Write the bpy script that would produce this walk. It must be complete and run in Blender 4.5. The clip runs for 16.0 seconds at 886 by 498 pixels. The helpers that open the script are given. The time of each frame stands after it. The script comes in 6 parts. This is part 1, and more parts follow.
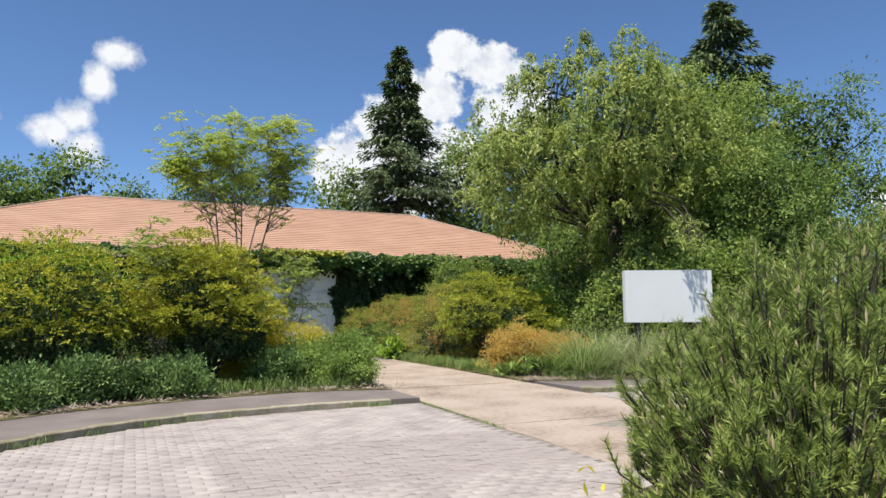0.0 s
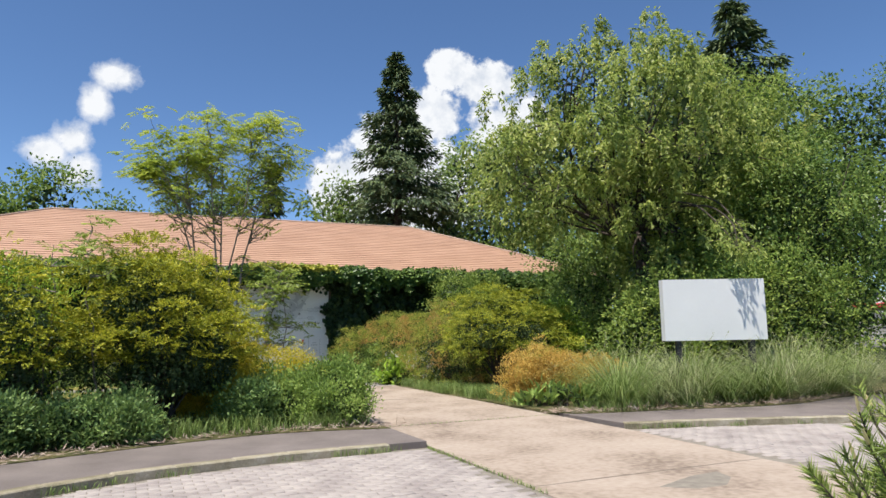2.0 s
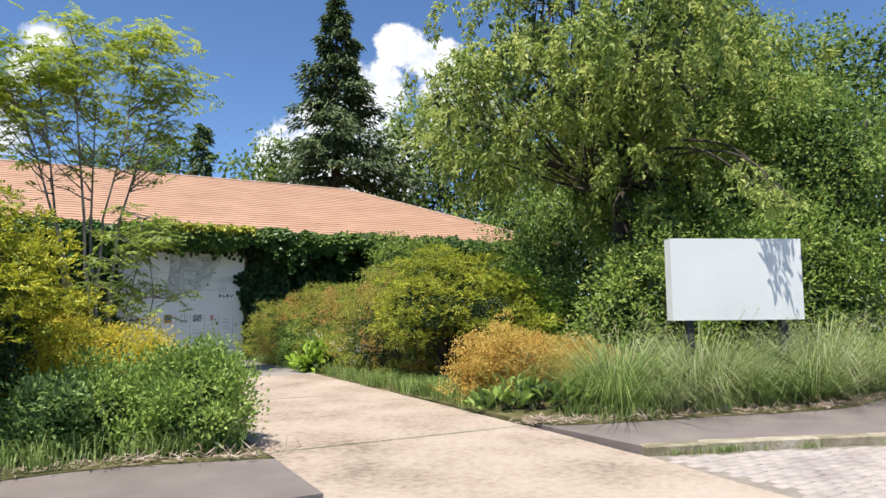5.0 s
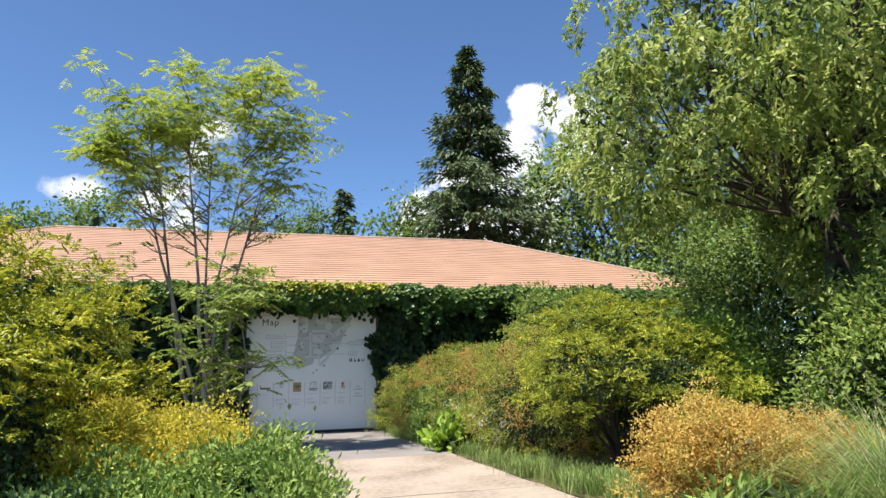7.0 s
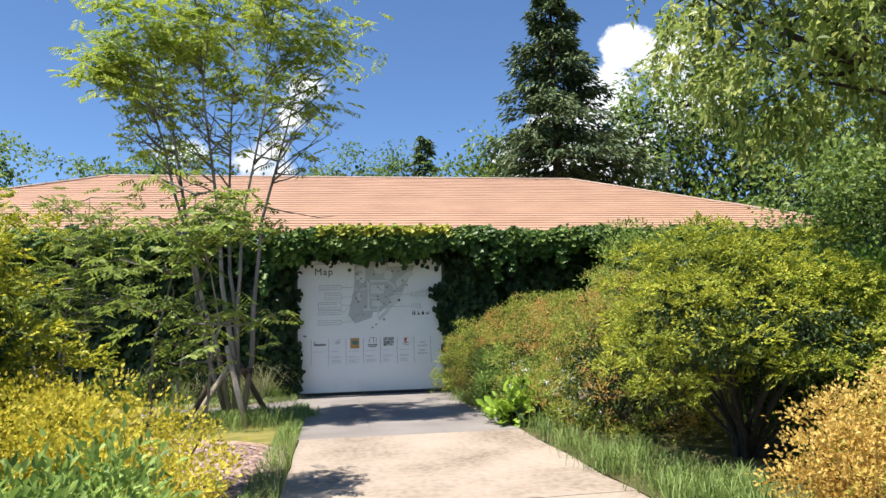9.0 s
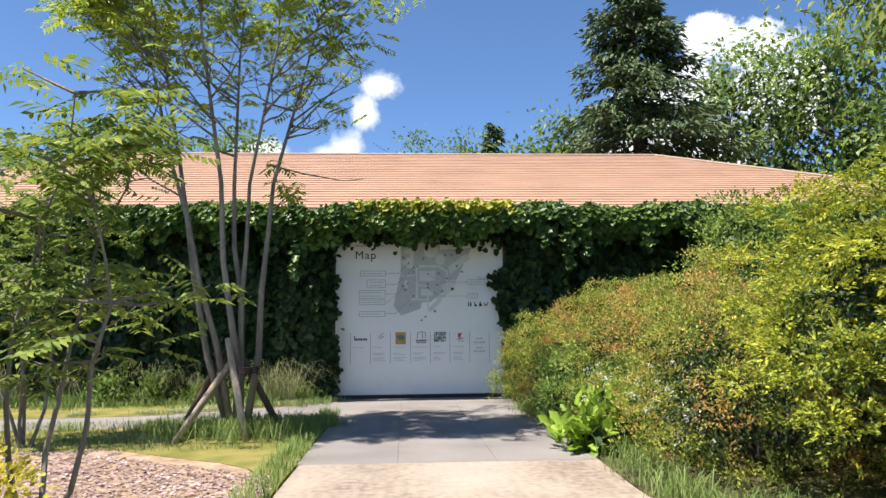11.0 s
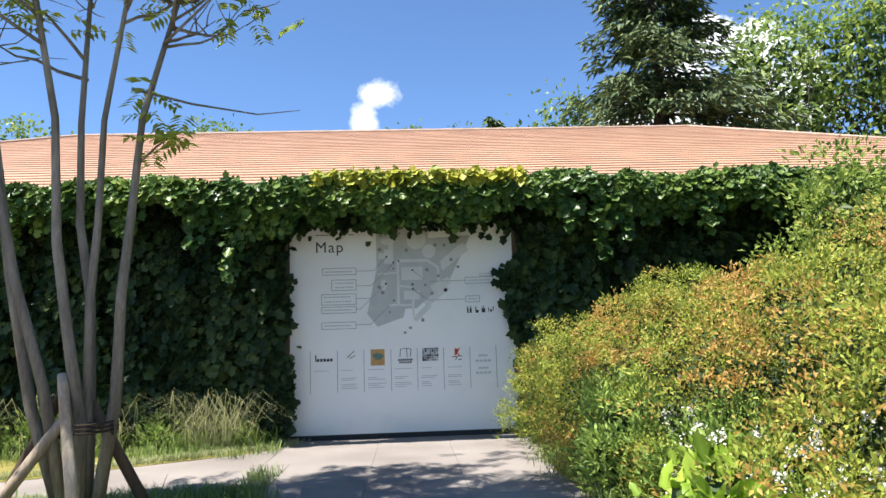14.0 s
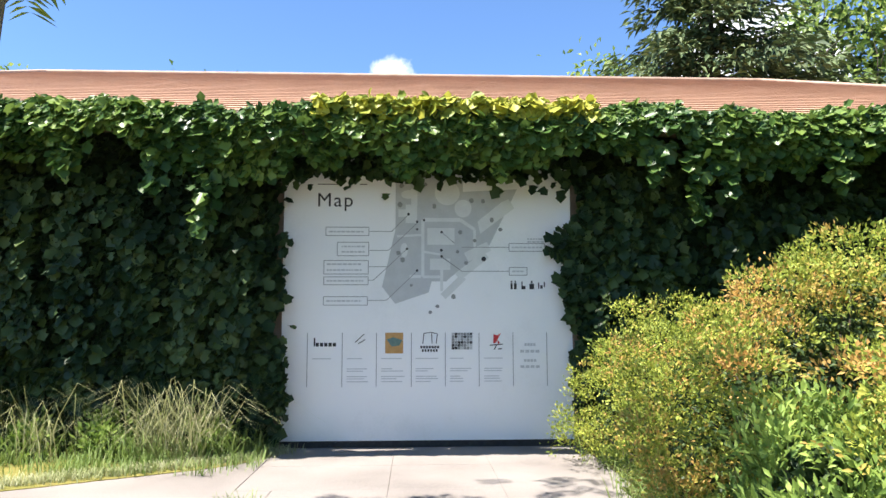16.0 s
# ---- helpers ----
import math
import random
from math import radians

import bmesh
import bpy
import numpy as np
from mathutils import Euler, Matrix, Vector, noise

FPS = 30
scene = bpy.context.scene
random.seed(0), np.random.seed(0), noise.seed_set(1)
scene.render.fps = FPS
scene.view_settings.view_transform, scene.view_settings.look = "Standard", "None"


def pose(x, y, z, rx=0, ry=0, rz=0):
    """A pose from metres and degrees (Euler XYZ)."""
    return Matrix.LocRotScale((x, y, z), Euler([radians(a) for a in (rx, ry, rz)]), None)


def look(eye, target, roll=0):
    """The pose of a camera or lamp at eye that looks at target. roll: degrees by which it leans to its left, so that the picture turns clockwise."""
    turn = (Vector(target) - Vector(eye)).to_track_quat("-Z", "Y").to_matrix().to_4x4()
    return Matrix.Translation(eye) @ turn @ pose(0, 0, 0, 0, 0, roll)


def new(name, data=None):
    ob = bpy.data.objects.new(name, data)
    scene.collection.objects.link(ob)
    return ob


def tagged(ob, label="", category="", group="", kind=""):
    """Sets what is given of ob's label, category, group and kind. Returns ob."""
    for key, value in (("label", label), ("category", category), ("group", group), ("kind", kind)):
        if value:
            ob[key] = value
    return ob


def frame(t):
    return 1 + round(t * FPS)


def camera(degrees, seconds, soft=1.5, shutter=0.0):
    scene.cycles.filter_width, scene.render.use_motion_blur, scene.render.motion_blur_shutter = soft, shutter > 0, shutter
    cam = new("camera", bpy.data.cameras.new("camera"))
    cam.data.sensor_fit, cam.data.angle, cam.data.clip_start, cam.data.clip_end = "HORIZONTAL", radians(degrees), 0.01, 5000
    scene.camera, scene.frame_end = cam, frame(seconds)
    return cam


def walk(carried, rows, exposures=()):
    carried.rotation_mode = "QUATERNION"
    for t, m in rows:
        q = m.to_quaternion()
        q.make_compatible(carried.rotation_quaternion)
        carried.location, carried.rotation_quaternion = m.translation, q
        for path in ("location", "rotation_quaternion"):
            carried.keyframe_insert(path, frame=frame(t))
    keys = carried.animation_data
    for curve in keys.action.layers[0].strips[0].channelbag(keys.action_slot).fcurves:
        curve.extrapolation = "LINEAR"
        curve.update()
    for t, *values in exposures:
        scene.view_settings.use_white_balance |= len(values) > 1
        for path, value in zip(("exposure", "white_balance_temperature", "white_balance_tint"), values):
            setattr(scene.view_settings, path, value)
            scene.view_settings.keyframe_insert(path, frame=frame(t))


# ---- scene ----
cam = camera(66.0, 16.0)
PATH = [
    (0, (-3.361, -4.201, 1.213), (-2.459, -2.207, 1.435), -0.4),
    (0.5, (-3.221, -3.604, 1.194), (-2.185, -1.672, 1.371), -1.5),
    (1, (-3.071, -3.095, 1.233), (-2.084, -1.139, 1.438), -1.7),
    (1.5, (-2.854, -2.624, 1.242), (-1.805, -0.706, 1.487), -1.6),
    (2, (-2.593, -2.106, 1.253), (-1.687, -0.121, 1.532), -1.0),
    (2.5, (-2.294, -1.591, 1.273), (-1.317, 0.361, 1.546), -0.7),
    (3, (-2.017, -1.007, 1.228), (-1.010, 0.931, 1.492), 0.1),
    (3.2, (-1.876, -0.838, 1.224), (-0.926, 1.132, 1.449), 0.4),
    (5.3, (-0.705, 1.510, 1.206), (0.366, 3.423, 1.407), -0.5),
    (5.5, (-0.587, 1.748, 1.202), (0.444, 3.683, 1.375), 0.1),
    (6, (-0.336, 2.259, 1.230), (0.750, 4.163, 1.419), -0.5),
    (6.5, (-0.147, 2.760, 1.272), (0.788, 4.739, 1.486), -0.7),
    (7, (0.100, 3.358, 1.315), (0.736, 5.423, 1.717), -1.5),
    (7.5, (0.394, 3.819, 1.346), (0.840, 5.926, 1.791), -3.6),
    (8, (0.672, 4.335, 1.373), (1.103, 6.459, 1.751), -2.1),
    (8.5, (0.974, 4.987, 1.389), (1.380, 7.134, 1.654), -1.7),
    (11, (1.823, 8.014, 1.330), (1.945, 10.196, 1.582), -0.6),
    (11.5, (1.989, 8.624, 1.374), (2.185, 10.809, 1.558), -0.9),
    (12, (2.084, 9.219, 1.382), (2.213, 11.403, 1.620), -1.4),
    (12.5, (2.146, 9.773, 1.390), (2.230, 11.957, 1.632), -1.0),
    (13, (2.210, 10.284, 1.466), (2.341, 12.463, 1.748), -1.3),
    (13.5, (2.199, 10.935, 1.425), (2.249, 13.114, 1.723), -1.5),
    (14, (2.209, 11.503, 1.427), (2.325, 13.683, 1.703), -1.8),
    (14.5, (2.143, 12.195, 1.390), (2.164, 14.383, 1.615), -1.2),
    (15, (2.174, 12.691, 1.438), (2.328, 14.873, 1.673), -1.9),
    (15.5, (2.048, 13.335, 1.422), (2.054, 15.520, 1.670), -2.2),
    (16, (1.972, 13.898, 1.449), (2.061, 16.086, 1.662), -0.1),
]
walk(cam, [(t, look(eye, target, roll)) for t, eye, target, roll in PATH],
     exposures=[(0, 0.55), (3, 0.55), (5.5, 0.82), (8.5, 0.90), (11, 0.97), (12.5, 1.08), (13.5, 1.18), (14, 1.25), (14.5, 1.4), (15, 1.45), (16, 1.6)])

# ---- light ----
SUN_TO = Vector((-0.36, -0.175, 1.0)).normalized()
sun_data = bpy.data.lights.new("sun", "SUN")
sun_data.energy, sun_data.angle, sun_data.color = 4.8, radians(0.55), (1.0, 0.94, 0.84)
sun_ob = new("sun", sun_data)
sun_ob.matrix_world = look(SUN_TO * 50, (0, 0, 0))
world = bpy.data.worlds.new("sky")
scene.world = world
world.use_nodes = True
wn = world.node_tree.nodes
sky = wn.new("ShaderNodeTexSky")
sky.sky_type, sky.sun_disc = "NISHITA", False
sky.sun_elevation = math.asin(SUN_TO.z)
sky.sun_rotation = math.atan2(SUN_TO.x, SUN_TO.y)
sky.air_density, sky.dust_density, sky.ozone_density = 1.0, 0.0, 5.0
sky.altitude = 2600
wn["Background"].inputs["Strength"].default_value = 0.105
tone = wn.new("ShaderNodeHueSaturation")
tone.inputs["Saturation"].default_value = 1.05
world.node_tree.links.new(sky.outputs[0], tone.inputs["Color"])
world.node_tree.links.new(tone.outputs[0], wn["Background"].inputs["Color"])


# ---- materials ----
def node_mat(name):
    m = bpy.data.materials.new(name)
    m.use_nodes = True
    nt = m.node_tree
    return m, nt, nt.nodes["Principled BSDF"]


def ramp_node(nt, stops):
    r = nt.nodes.new("ShaderNodeValToRGB")
    el = r.color_ramp.elements
    while len(el) < len(stops):
        el.new(0.5)
    for e, (p, c) in zip(el, stops):
        e.position, e.color = p, (*c, 1)
    return r


def surface(name, stops, scale=6.0, fine=60.0, rough=0.8, bump=0.3, metal=0.0, big=0.7, per_piece=0.0, spec=0.3, stretch=(1, 1, 1)):
    """A painted, stony or earthy surface: two scales of noise drive the colour, the fine one also the relief."""
    m, nt, b = node_mat(name)
    tc = nt.nodes.new("ShaderNodeTexCoord")
    mp = nt.nodes.new("ShaderNodeMapping")
    mp.inputs["Scale"].default_value = stretch
    nt.links.new(tc.outputs["Object"], mp.inputs["Vector"])
    n1, n2 = nt.nodes.new("ShaderNodeTexNoise"), nt.nodes.new("ShaderNodeTexNoise")
    n1.inputs["Scale"].default_value, n1.inputs["Detail"].default_value = scale, 6
    n2.inputs["Scale"].default_value, n2.inputs["Detail"].default_value = fine, 4
    for n in (n1, n2):
        nt.links.new(mp.outputs[0], n.inputs["Vector"])
    mx = nt.nodes.new("ShaderNodeMix")
    mx.inputs[0].default_value = 1 - big
    nt.links.new(n1.outputs["Fac"], mx.inputs[2])
    nt.links.new(n2.outputs["Fac"], mx.inputs[3])
    last = mx.outputs[0]
    if per_piece:
        info = nt.nodes.new("ShaderNodeObjectInfo")
        ml = nt.nodes.new("ShaderNodeMath")
        ml.operation = "MULTIPLY_ADD"
        ml.inputs[1].default_value, ml.inputs[2].default_value = per_piece, -per_piece / 2
        nt.links.new(info.outputs["Random"], ml.inputs[0])
        ad = nt.nodes.new("ShaderNodeMath")
        nt.links.new(last, ad.inputs[0])
        nt.links.new(ml.outputs[0], ad.inputs[1])
        last = ad.outputs[0]
    r = ramp_node(nt, stops)
    nt.links.new(last, r.inputs[0])
    nt.links.new(r.outputs[0], b.inputs["Base Color"])
    b.inputs["Roughness"].default_value = rough
    b.inputs["Metallic"].default_value = metal
    b.inputs["Specular IOR Level"].default_value = spec
    if bump:
        bp = nt.nodes.new("ShaderNodeBump")
        bp.inputs["Strength"].default_value, bp.inputs["Distance"].default_value = bump, 0.02
        nt.links.new(n2.outputs["Fac"], bp.inputs["Height"])
        nt.links.new(bp.outputs[0], b.inputs["Normal"])
    return m


def leafy(name, dark, mid, light, patch=1.2, through_light=0.3, rough=0.5, odd=None, odd_share=0.0):
    """Leaves: every leaf has a tone of its own, and the tone drifts over the plant; thin blades let some light through."""
    m, nt, b = node_mat(name)
    dark, mid, light = ((c[0], c[1], c[2] * 1.3 + 0.006) for c in (dark, mid, light))
    geo = nt.nodes.new("ShaderNodeNewGeometry")
    tc = nt.nodes.new("ShaderNodeTexCoord")
    n1 = nt.nodes.new("ShaderNodeTexNoise")
    n1.inputs["Scale"].default_value, n1.inputs["Detail"].default_value = patch, 3
    nt.links.new(tc.outputs["Object"], n1.inputs["Vector"])
    mx = nt.nodes.new("ShaderNodeMix")
    mx.inputs[0].default_value = 0.6
    nt.links.new(geo.outputs["Random Per Island"], mx.inputs[2])
    nt.links.new(n1.outputs["Fac"], mx.inputs[3])
    stops = [(0.25, dark), (0.5, mid), (0.75, light)]
    r = ramp_node(nt, stops)
    nt.links.new(mx.outputs[0], r.inputs[0])
    col = r.outputs[0]
    if odd:
        n2 = nt.nodes.new("ShaderNodeTexNoise")
        n2.inputs["Scale"].default_value = patch * 1.1
        nt.links.new(tc.outputs["Object"], n2.inputs["Vector"])
        ad = nt.nodes.new("ShaderNodeMath")
        ad.operation = "MULTIPLY_ADD"
        ad.inputs[1].default_value = 0.11
        nt.links.new(geo.outputs["Random Per Island"], ad.inputs[0])
        nt.links.new(n2.outputs["Fac"], ad.inputs[2])
        r2 = ramp_node(nt, [(0.74 - 0.4 * odd_share, (0, 0, 0)), (0.86 - 0.4 * odd_share, (1, 1, 1))])
        nt.links.new(ad.outputs[0], r2.inputs[0])
        m2 = nt.nodes.new("ShaderNodeMix")
        m2.data_type = "RGBA"
        nt.links.new(r2.outputs[0], m2.inputs[0])
        nt.links.new(col, m2.inputs[6])
        m2.inputs[7].default_value = (*odd, 1)
        col = m2.outputs[2]
    nt.links.new(col, b.inputs["Base Color"])
    b.inputs["Roughness"].default_value = rough
    b.inputs["Specular IOR Level"].default_value = 0.25
    tr = nt.nodes.new("ShaderNodeBsdfTranslucent")
    nt.links.new(col, tr.inputs["Color"])
    ms = nt.nodes.new("ShaderNodeMixShader")
    ms.inputs[0].default_value = through_light
    nt.links.new(b.outputs[0], ms.inputs[1])
    nt.links.new(tr.outputs[0], ms.inputs[2])
    nt.links.new(ms.outputs[0], nt.nodes["Material Output"].inputs["Surface"])
    return m


M_PAVER = surface("paver_concrete", [(0.3, (0.22, 0.19, 0.18)), (0.5, (0.32, 0.28, 0.262)), (0.7, (0.41, 0.36, 0.335))], 3, 90, 0.85, 0.5, per_piece=0.12)
M_JOINT = surface("joint_sand", [(0.3, (0.17, 0.15, 0.125)), (0.7, (0.29, 0.26, 0.22))], 9, 120, 0.95, 0.4)
M_SLAB = surface("worn_concrete", [(0.34, (0.20, 0.155, 0.122)), (0.44, (0.30, 0.24, 0.192)), (0.52, (0.36, 0.292, 0.238)), (0.66, (0.41, 0.342, 0.285))], 1.0, 14, 0.9, 0.5, big=0.6)
M_ASPHALT = surface("grey_asphalt", [(0.3, (0.13, 0.11, 0.102)), (0.5, (0.185, 0.158, 0.148)), (0.7, (0.25, 0.215, 0.20))], 1.6, 120, 0.92, 0.6, big=0.6)
M_PATH = surface("pale_asphalt", [(0.30, (0.15, 0.133, 0.127)), (0.44, (0.228, 0.203, 0.192)), (0.58, (0.275, 0.248, 0.236)), (0.72, (0.34, 0.31, 0.295))], 0.8, 90, 0.92, 0.5, big=0.6)
M_KERB = surface("mossy_kerb_concrete", [(0.3, (0.13, 0.12, 0.06)), (0.45, (0.25, 0.22, 0.15)), (0.58, (0.34, 0.30, 0.22)), (0.75, (0.45, 0.41, 0.33))], 4, 60, 0.92, 0.6, per_piece=0.2)
M_SOIL = surface("grassy_soil", [(0.3, (0.045, 0.05, 0.02)), (0.5, (0.10, 0.10, 0.035)), (0.7, (0.19, 0.15, 0.08))], 2.5, 60, 0.95, 0.8)
M_MOSS = surface("dry_mossy_lawn", [(0.28, (0.075, 0.085, 0.02)), (0.42, (0.165, 0.16, 0.035)), (0.56, (0.25, 0.215, 0.06)), (0.75, (0.34, 0.29, 0.14))], 2.2, 45, 0.95, 0.9)
M_MULCH = surface("bark_mulch", [(0.3, (0.20, 0.13, 0.08)), (0.5, (0.36, 0.25, 0.17)), (0.7, (0.50, 0.38, 0.28))], 5, 50, 0.95, 0.8)
M_GROUND = surface("far_grass", [(0.3, (0.035, 0.06, 0.015)), (0.5, (0.07, 0.10, 0.025)), (0.7, (0.13, 0.13, 0.05))], 0.4, 12, 0.95, 0.3)
M_LOT = surface("lot_asphalt", [(0.3, (0.11, 0.11, 0.11)), (0.7, (0.19, 0.185, 0.18))], 0.6, 60, 0.9, 0.3)
M_ROOF = surface("terracotta_roof", [(0.25, (0.30, 0.17, 0.115)), (0.45, (0.395, 0.238, 0.162)), (0.6, (0.445, 0.275, 0.19)), (0.8, (0.51, 0.335, 0.24))], 0.9, 22, 0.8, 0.15, big=0.55, stretch=(1, 2, 2))
M_TRIM = surface("pale_roof_edge", [(0.3, (0.35, 0.24, 0.18)), (0.7, (0.50, 0.37, 0.29))], 4, 40, 0.7, 0.1)
M_WALL = surface("brown_render", [(0.3, (0.10, 0.075, 0.055)), (0.7, (0.19, 0.145, 0.11))], 3, 60, 0.9, 0.4)
M_WHITE = surface("weathered_white_board", [(0.22, (0.72, 0.74, 0.74)), (0.45, (0.85, 0.865, 0.875)), (0.7, (0.88, 0.89, 0.90))], 1.1, 30, 0.5, 0.04, big=0.85)
M_SIGN = surface("white_sign_paint", [(0.2, (0.55, 0.56, 0.54)), (0.4, (0.68, 0.69, 0.69)), (0.7, (0.73, 0.74, 0.74))], 1.2, 18, 0.5, 0.05, big=0.8)
M_INK = surface("black_print", [(0.3, (0.02, 0.02, 0.022)), (0.7, (0.05, 0.05, 0.055))], 20, 90, 0.6, 0)
M_LINE = surface("grey_print", [(0.3, (0.20, 0.21, 0.22)), (0.7, (0.34, 0.35, 0.36))], 20, 90, 0.6, 0)
M_FAINT = surface("faded_print", [(0.3, (0.46, 0.48, 0.50)), (0.7, (0.60, 0.62, 0.64))], 30, 90, 0.6, 0)
M_MAPGREY = surface("map_grey_print", [(0.3, (0.48, 0.50, 0.51)), (0.7, (0.57, 0.59, 0.60))], 6, 40, 0.6, 0)
M_MAPPALE = surface("map_pale_print", [(0.3, (0.64, 0.66, 0.66)), (0.7, (0.74, 0.76, 0.76))], 6, 40, 0.6, 0)
M_MAPDARK = surface("map_dark_print", [(0.3, (0.22, 0.23, 0.23)), (0.7, (0.34, 0.35, 0.35))], 9, 40, 0.6, 0)
M_OCHRE = surface("ochre_print", [(0.3, (0.42, 0.22, 0.07)), (0.7, (0.58, 0.36, 0.15))], 14, 60, 0.6, 0)
M_TEAL = surface("teal_print", [(0.3, (0.08, 0.16, 0.15)), (0.7, (0.18, 0.27, 0.24))], 20, 60, 0.6, 0)
M_RED = surface("red_print", [(0.3, (0.50, 0.03, 0.04)), (0.7, (0.62, 0.08, 0.08))], 20, 60, 0.6, 0)
M_BARK = surface("grey_bark", [(0.3, (0.10, 0.085, 0.07)), (0.5, (0.21, 0.185, 0.155)), (0.7, (0.36, 0.325, 0.28))], 6, 40, 0.9, 0.7, stretch=(1, 1, 0.25))
M_DARKBARK = surface("dark_bark", [(0.3, (0.03, 0.025, 0.02)), (0.7, (0.10, 0.08, 0.06))], 5, 30, 0.95, 0.8, stretch=(1, 1, 0.3))
M_STAKE = surface("weathered_stake_wood", [(0.3, (0.22, 0.17, 0.12)), (0.5, (0.40, 0.33, 0.26)), (0.7, (0.62, 0.55, 0.47))], 4, 50, 0.85, 0.5, stretch=(1, 1, 0.2))
M_BROWNSTAKE = surface("brown_stake_wood", [(0.3, (0.07, 0.045, 0.03)), (0.7, (0.17, 0.12, 0.08))], 4, 50, 0.85, 0.5, stretch=(1, 1, 0.2))
M_TIE = surface("tie_cord", [(0.3, (0.02, 0.015, 0.012)), (0.7, (0.06, 0.045, 0.035))], 30, 120, 0.9, 0.3)
M_STRAW = surface("dry_straw", [(0.3, (0.30, 0.22, 0.11)), (0.7, (0.52, 0.42, 0.25))], 4, 30, 0.9, 0.2)
M_PETAL = surface("white_petals", [(0.3, (0.62, 0.60, 0.56)), (0.7, (0.82, 0.80, 0.77))], 20, 80, 0.7, 0)

L_PINE = leafy("pine_needles", (0.12, 0.175, 0.028), (0.23, 0.31, 0.05), (0.42, 0.47, 0.09), 2.0, 0.2, 0.5)
L_CANDLE = leafy("pine_candle", (0.246, 0.230, 0.073), (0.385, 0.338, 0.122), (0.523, 0.432, 0.183), 3.0, 0.1, 0.55)
L_HOLLY = leafy("olive_gold_leaves", (0.09, 0.13, 0.01), (0.32, 0.35, 0.018), (0.66, 0.60, 0.04), 2.2, 0.32, 0.42)
# inner leaf green darkened to paint in the shade inside the plants
L_CORESHADE = leafy("core_shade_leaves", (0.022, 0.042, 0.009), (0.05, 0.085, 0.017), (0.095, 0.135, 0.03), 1.5, 0.12, 0.5)
L_GOLD = leafy("golden_leaves", (0.42, 0.39, 0.03), (0.66, 0.57, 0.05), (0.80, 0.67, 0.09), 1.5, 0.42, 0.5, (0.30, 0.37, 0.03), 0.2)
L_HERB = leafy("herb_leaves", (0.11, 0.19, 0.03), (0.25, 0.36, 0.055), (0.42, 0.53, 0.10), 1.6, 0.3, 0.5)
L_BLUEHERB = leafy("blue_green_leaves", (0.075, 0.14, 0.035), (0.17, 0.27, 0.055), (0.31, 0.42, 0.10), 1.6, 0.25, 0.5)
L_LIME = leafy("lime_leaves", (0.16, 0.27, 0.02), (0.30, 0.45, 0.035), (0.46, 0.60, 0.07), 1.2, 0.35, 0.45)
L_MOUND = leafy("mound_shrub_leaves", (0.08, 0.12, 0.012), (0.29, 0.34, 0.025), (0.60, 0.57, 0.045), 2.2, 0.32, 0.5)
L_ORANGE = leafy("orange_dry_leaves", (0.42, 0.27, 0.04), (0.66, 0.45, 0.08), (0.80, 0.60, 0.16), 2.0, 0.35, 0.6, (0.36, 0.38, 0.06), 0.3)
L_AZALEA = leafy("azalea_leaves", (0.10, 0.15, 0.018), (0.32, 0.39, 0.045), (0.58, 0.59, 0.085), 2.0, 0.4, 0.5, (0.58, 0.35, 0.11), 0.45)
L_LIMEAZ = leafy("lime_azalea_leaves", (0.11, 0.155, 0.02), (0.32, 0.38, 0.045), (0.62, 0.62, 0.09), 2.0, 0.36, 0.5, (0.55, 0.34, 0.12), 0.15)
L_GRASS = leafy("grass_blades", (0.11, 0.175, 0.03), (0.20, 0.29, 0.055), (0.34, 0.41, 0.11), 1.6, 0.3, 0.5)
L_DRYGRASS = leafy("pale_grass_blades", (0.22, 0.26, 0.08), (0.36, 0.40, 0.15), (0.54, 0.53, 0.26), 1.5, 0.3, 0.6)
L_SEED = leafy("seeding_grass_blades", (0.17, 0.20, 0.06), (0.31, 0.33, 0.11), (0.52, 0.49, 0.24), 1.5, 0.25, 0.6)
L_ASH = leafy("feathery_tree_leaves", (0.16, 0.24, 0.025), (0.33, 0.42, 0.04), (0.54, 0.57, 0.07), 0.8, 0.45, 0.5)
L_SMALL = leafy("small_tree_leaves", (0.09, 0.14, 0.02), (0.20, 0.275, 0.03), (0.38, 0.43, 0.055), 0.8, 0.4, 0.5)
L_CHERRY = leafy("cherry_leaves", (0.12, 0.18, 0.03), (0.30, 0.38, 0.065), (0.56, 0.58, 0.14), 0.7, 0.5, 0.38)
L_BROAD = leafy("broadleaf_leaves", (0.08, 0.145, 0.025), (0.165, 0.255, 0.04), (0.32, 0.40, 0.07), 0.5, 0.38, 0.42)
L_BRIGHT = leafy("bright_broadleaf_leaves", (0.12, 0.20, 0.03), (0.25, 0.345, 0.05), (0.44, 0.50, 0.09), 0.5, 0.4, 0.45)
L_FIR = leafy("conifer_needles", (0.045, 0.075, 0.022), (0.095, 0.14, 0.04), (0.18, 0.23, 0.07), 0.6, 0.1, 0.6)
L_IVY = leafy("ivy_leaves", (0.035, 0.08, 0.014), (0.085, 0.16, 0.024), (0.23, 0.32, 0.05), 0.9, 0.25, 0.36)
# ivy green darkened to put the shade under the eaves into the colour
L_IVYSHADE = leafy("shaded_ivy_leaves", (0.014, 0.032, 0.009), (0.032, 0.062, 0.014), (0.085, 0.125, 0.025), 0.9, 0.15, 0.45)
L_IVYGOLD = leafy("yellow_ivy_leaves", (0.20, 0.26, 0.03), (0.42, 0.43, 0.04), (0.62, 0.57, 0.07), 1.3, 0.3, 0.45)
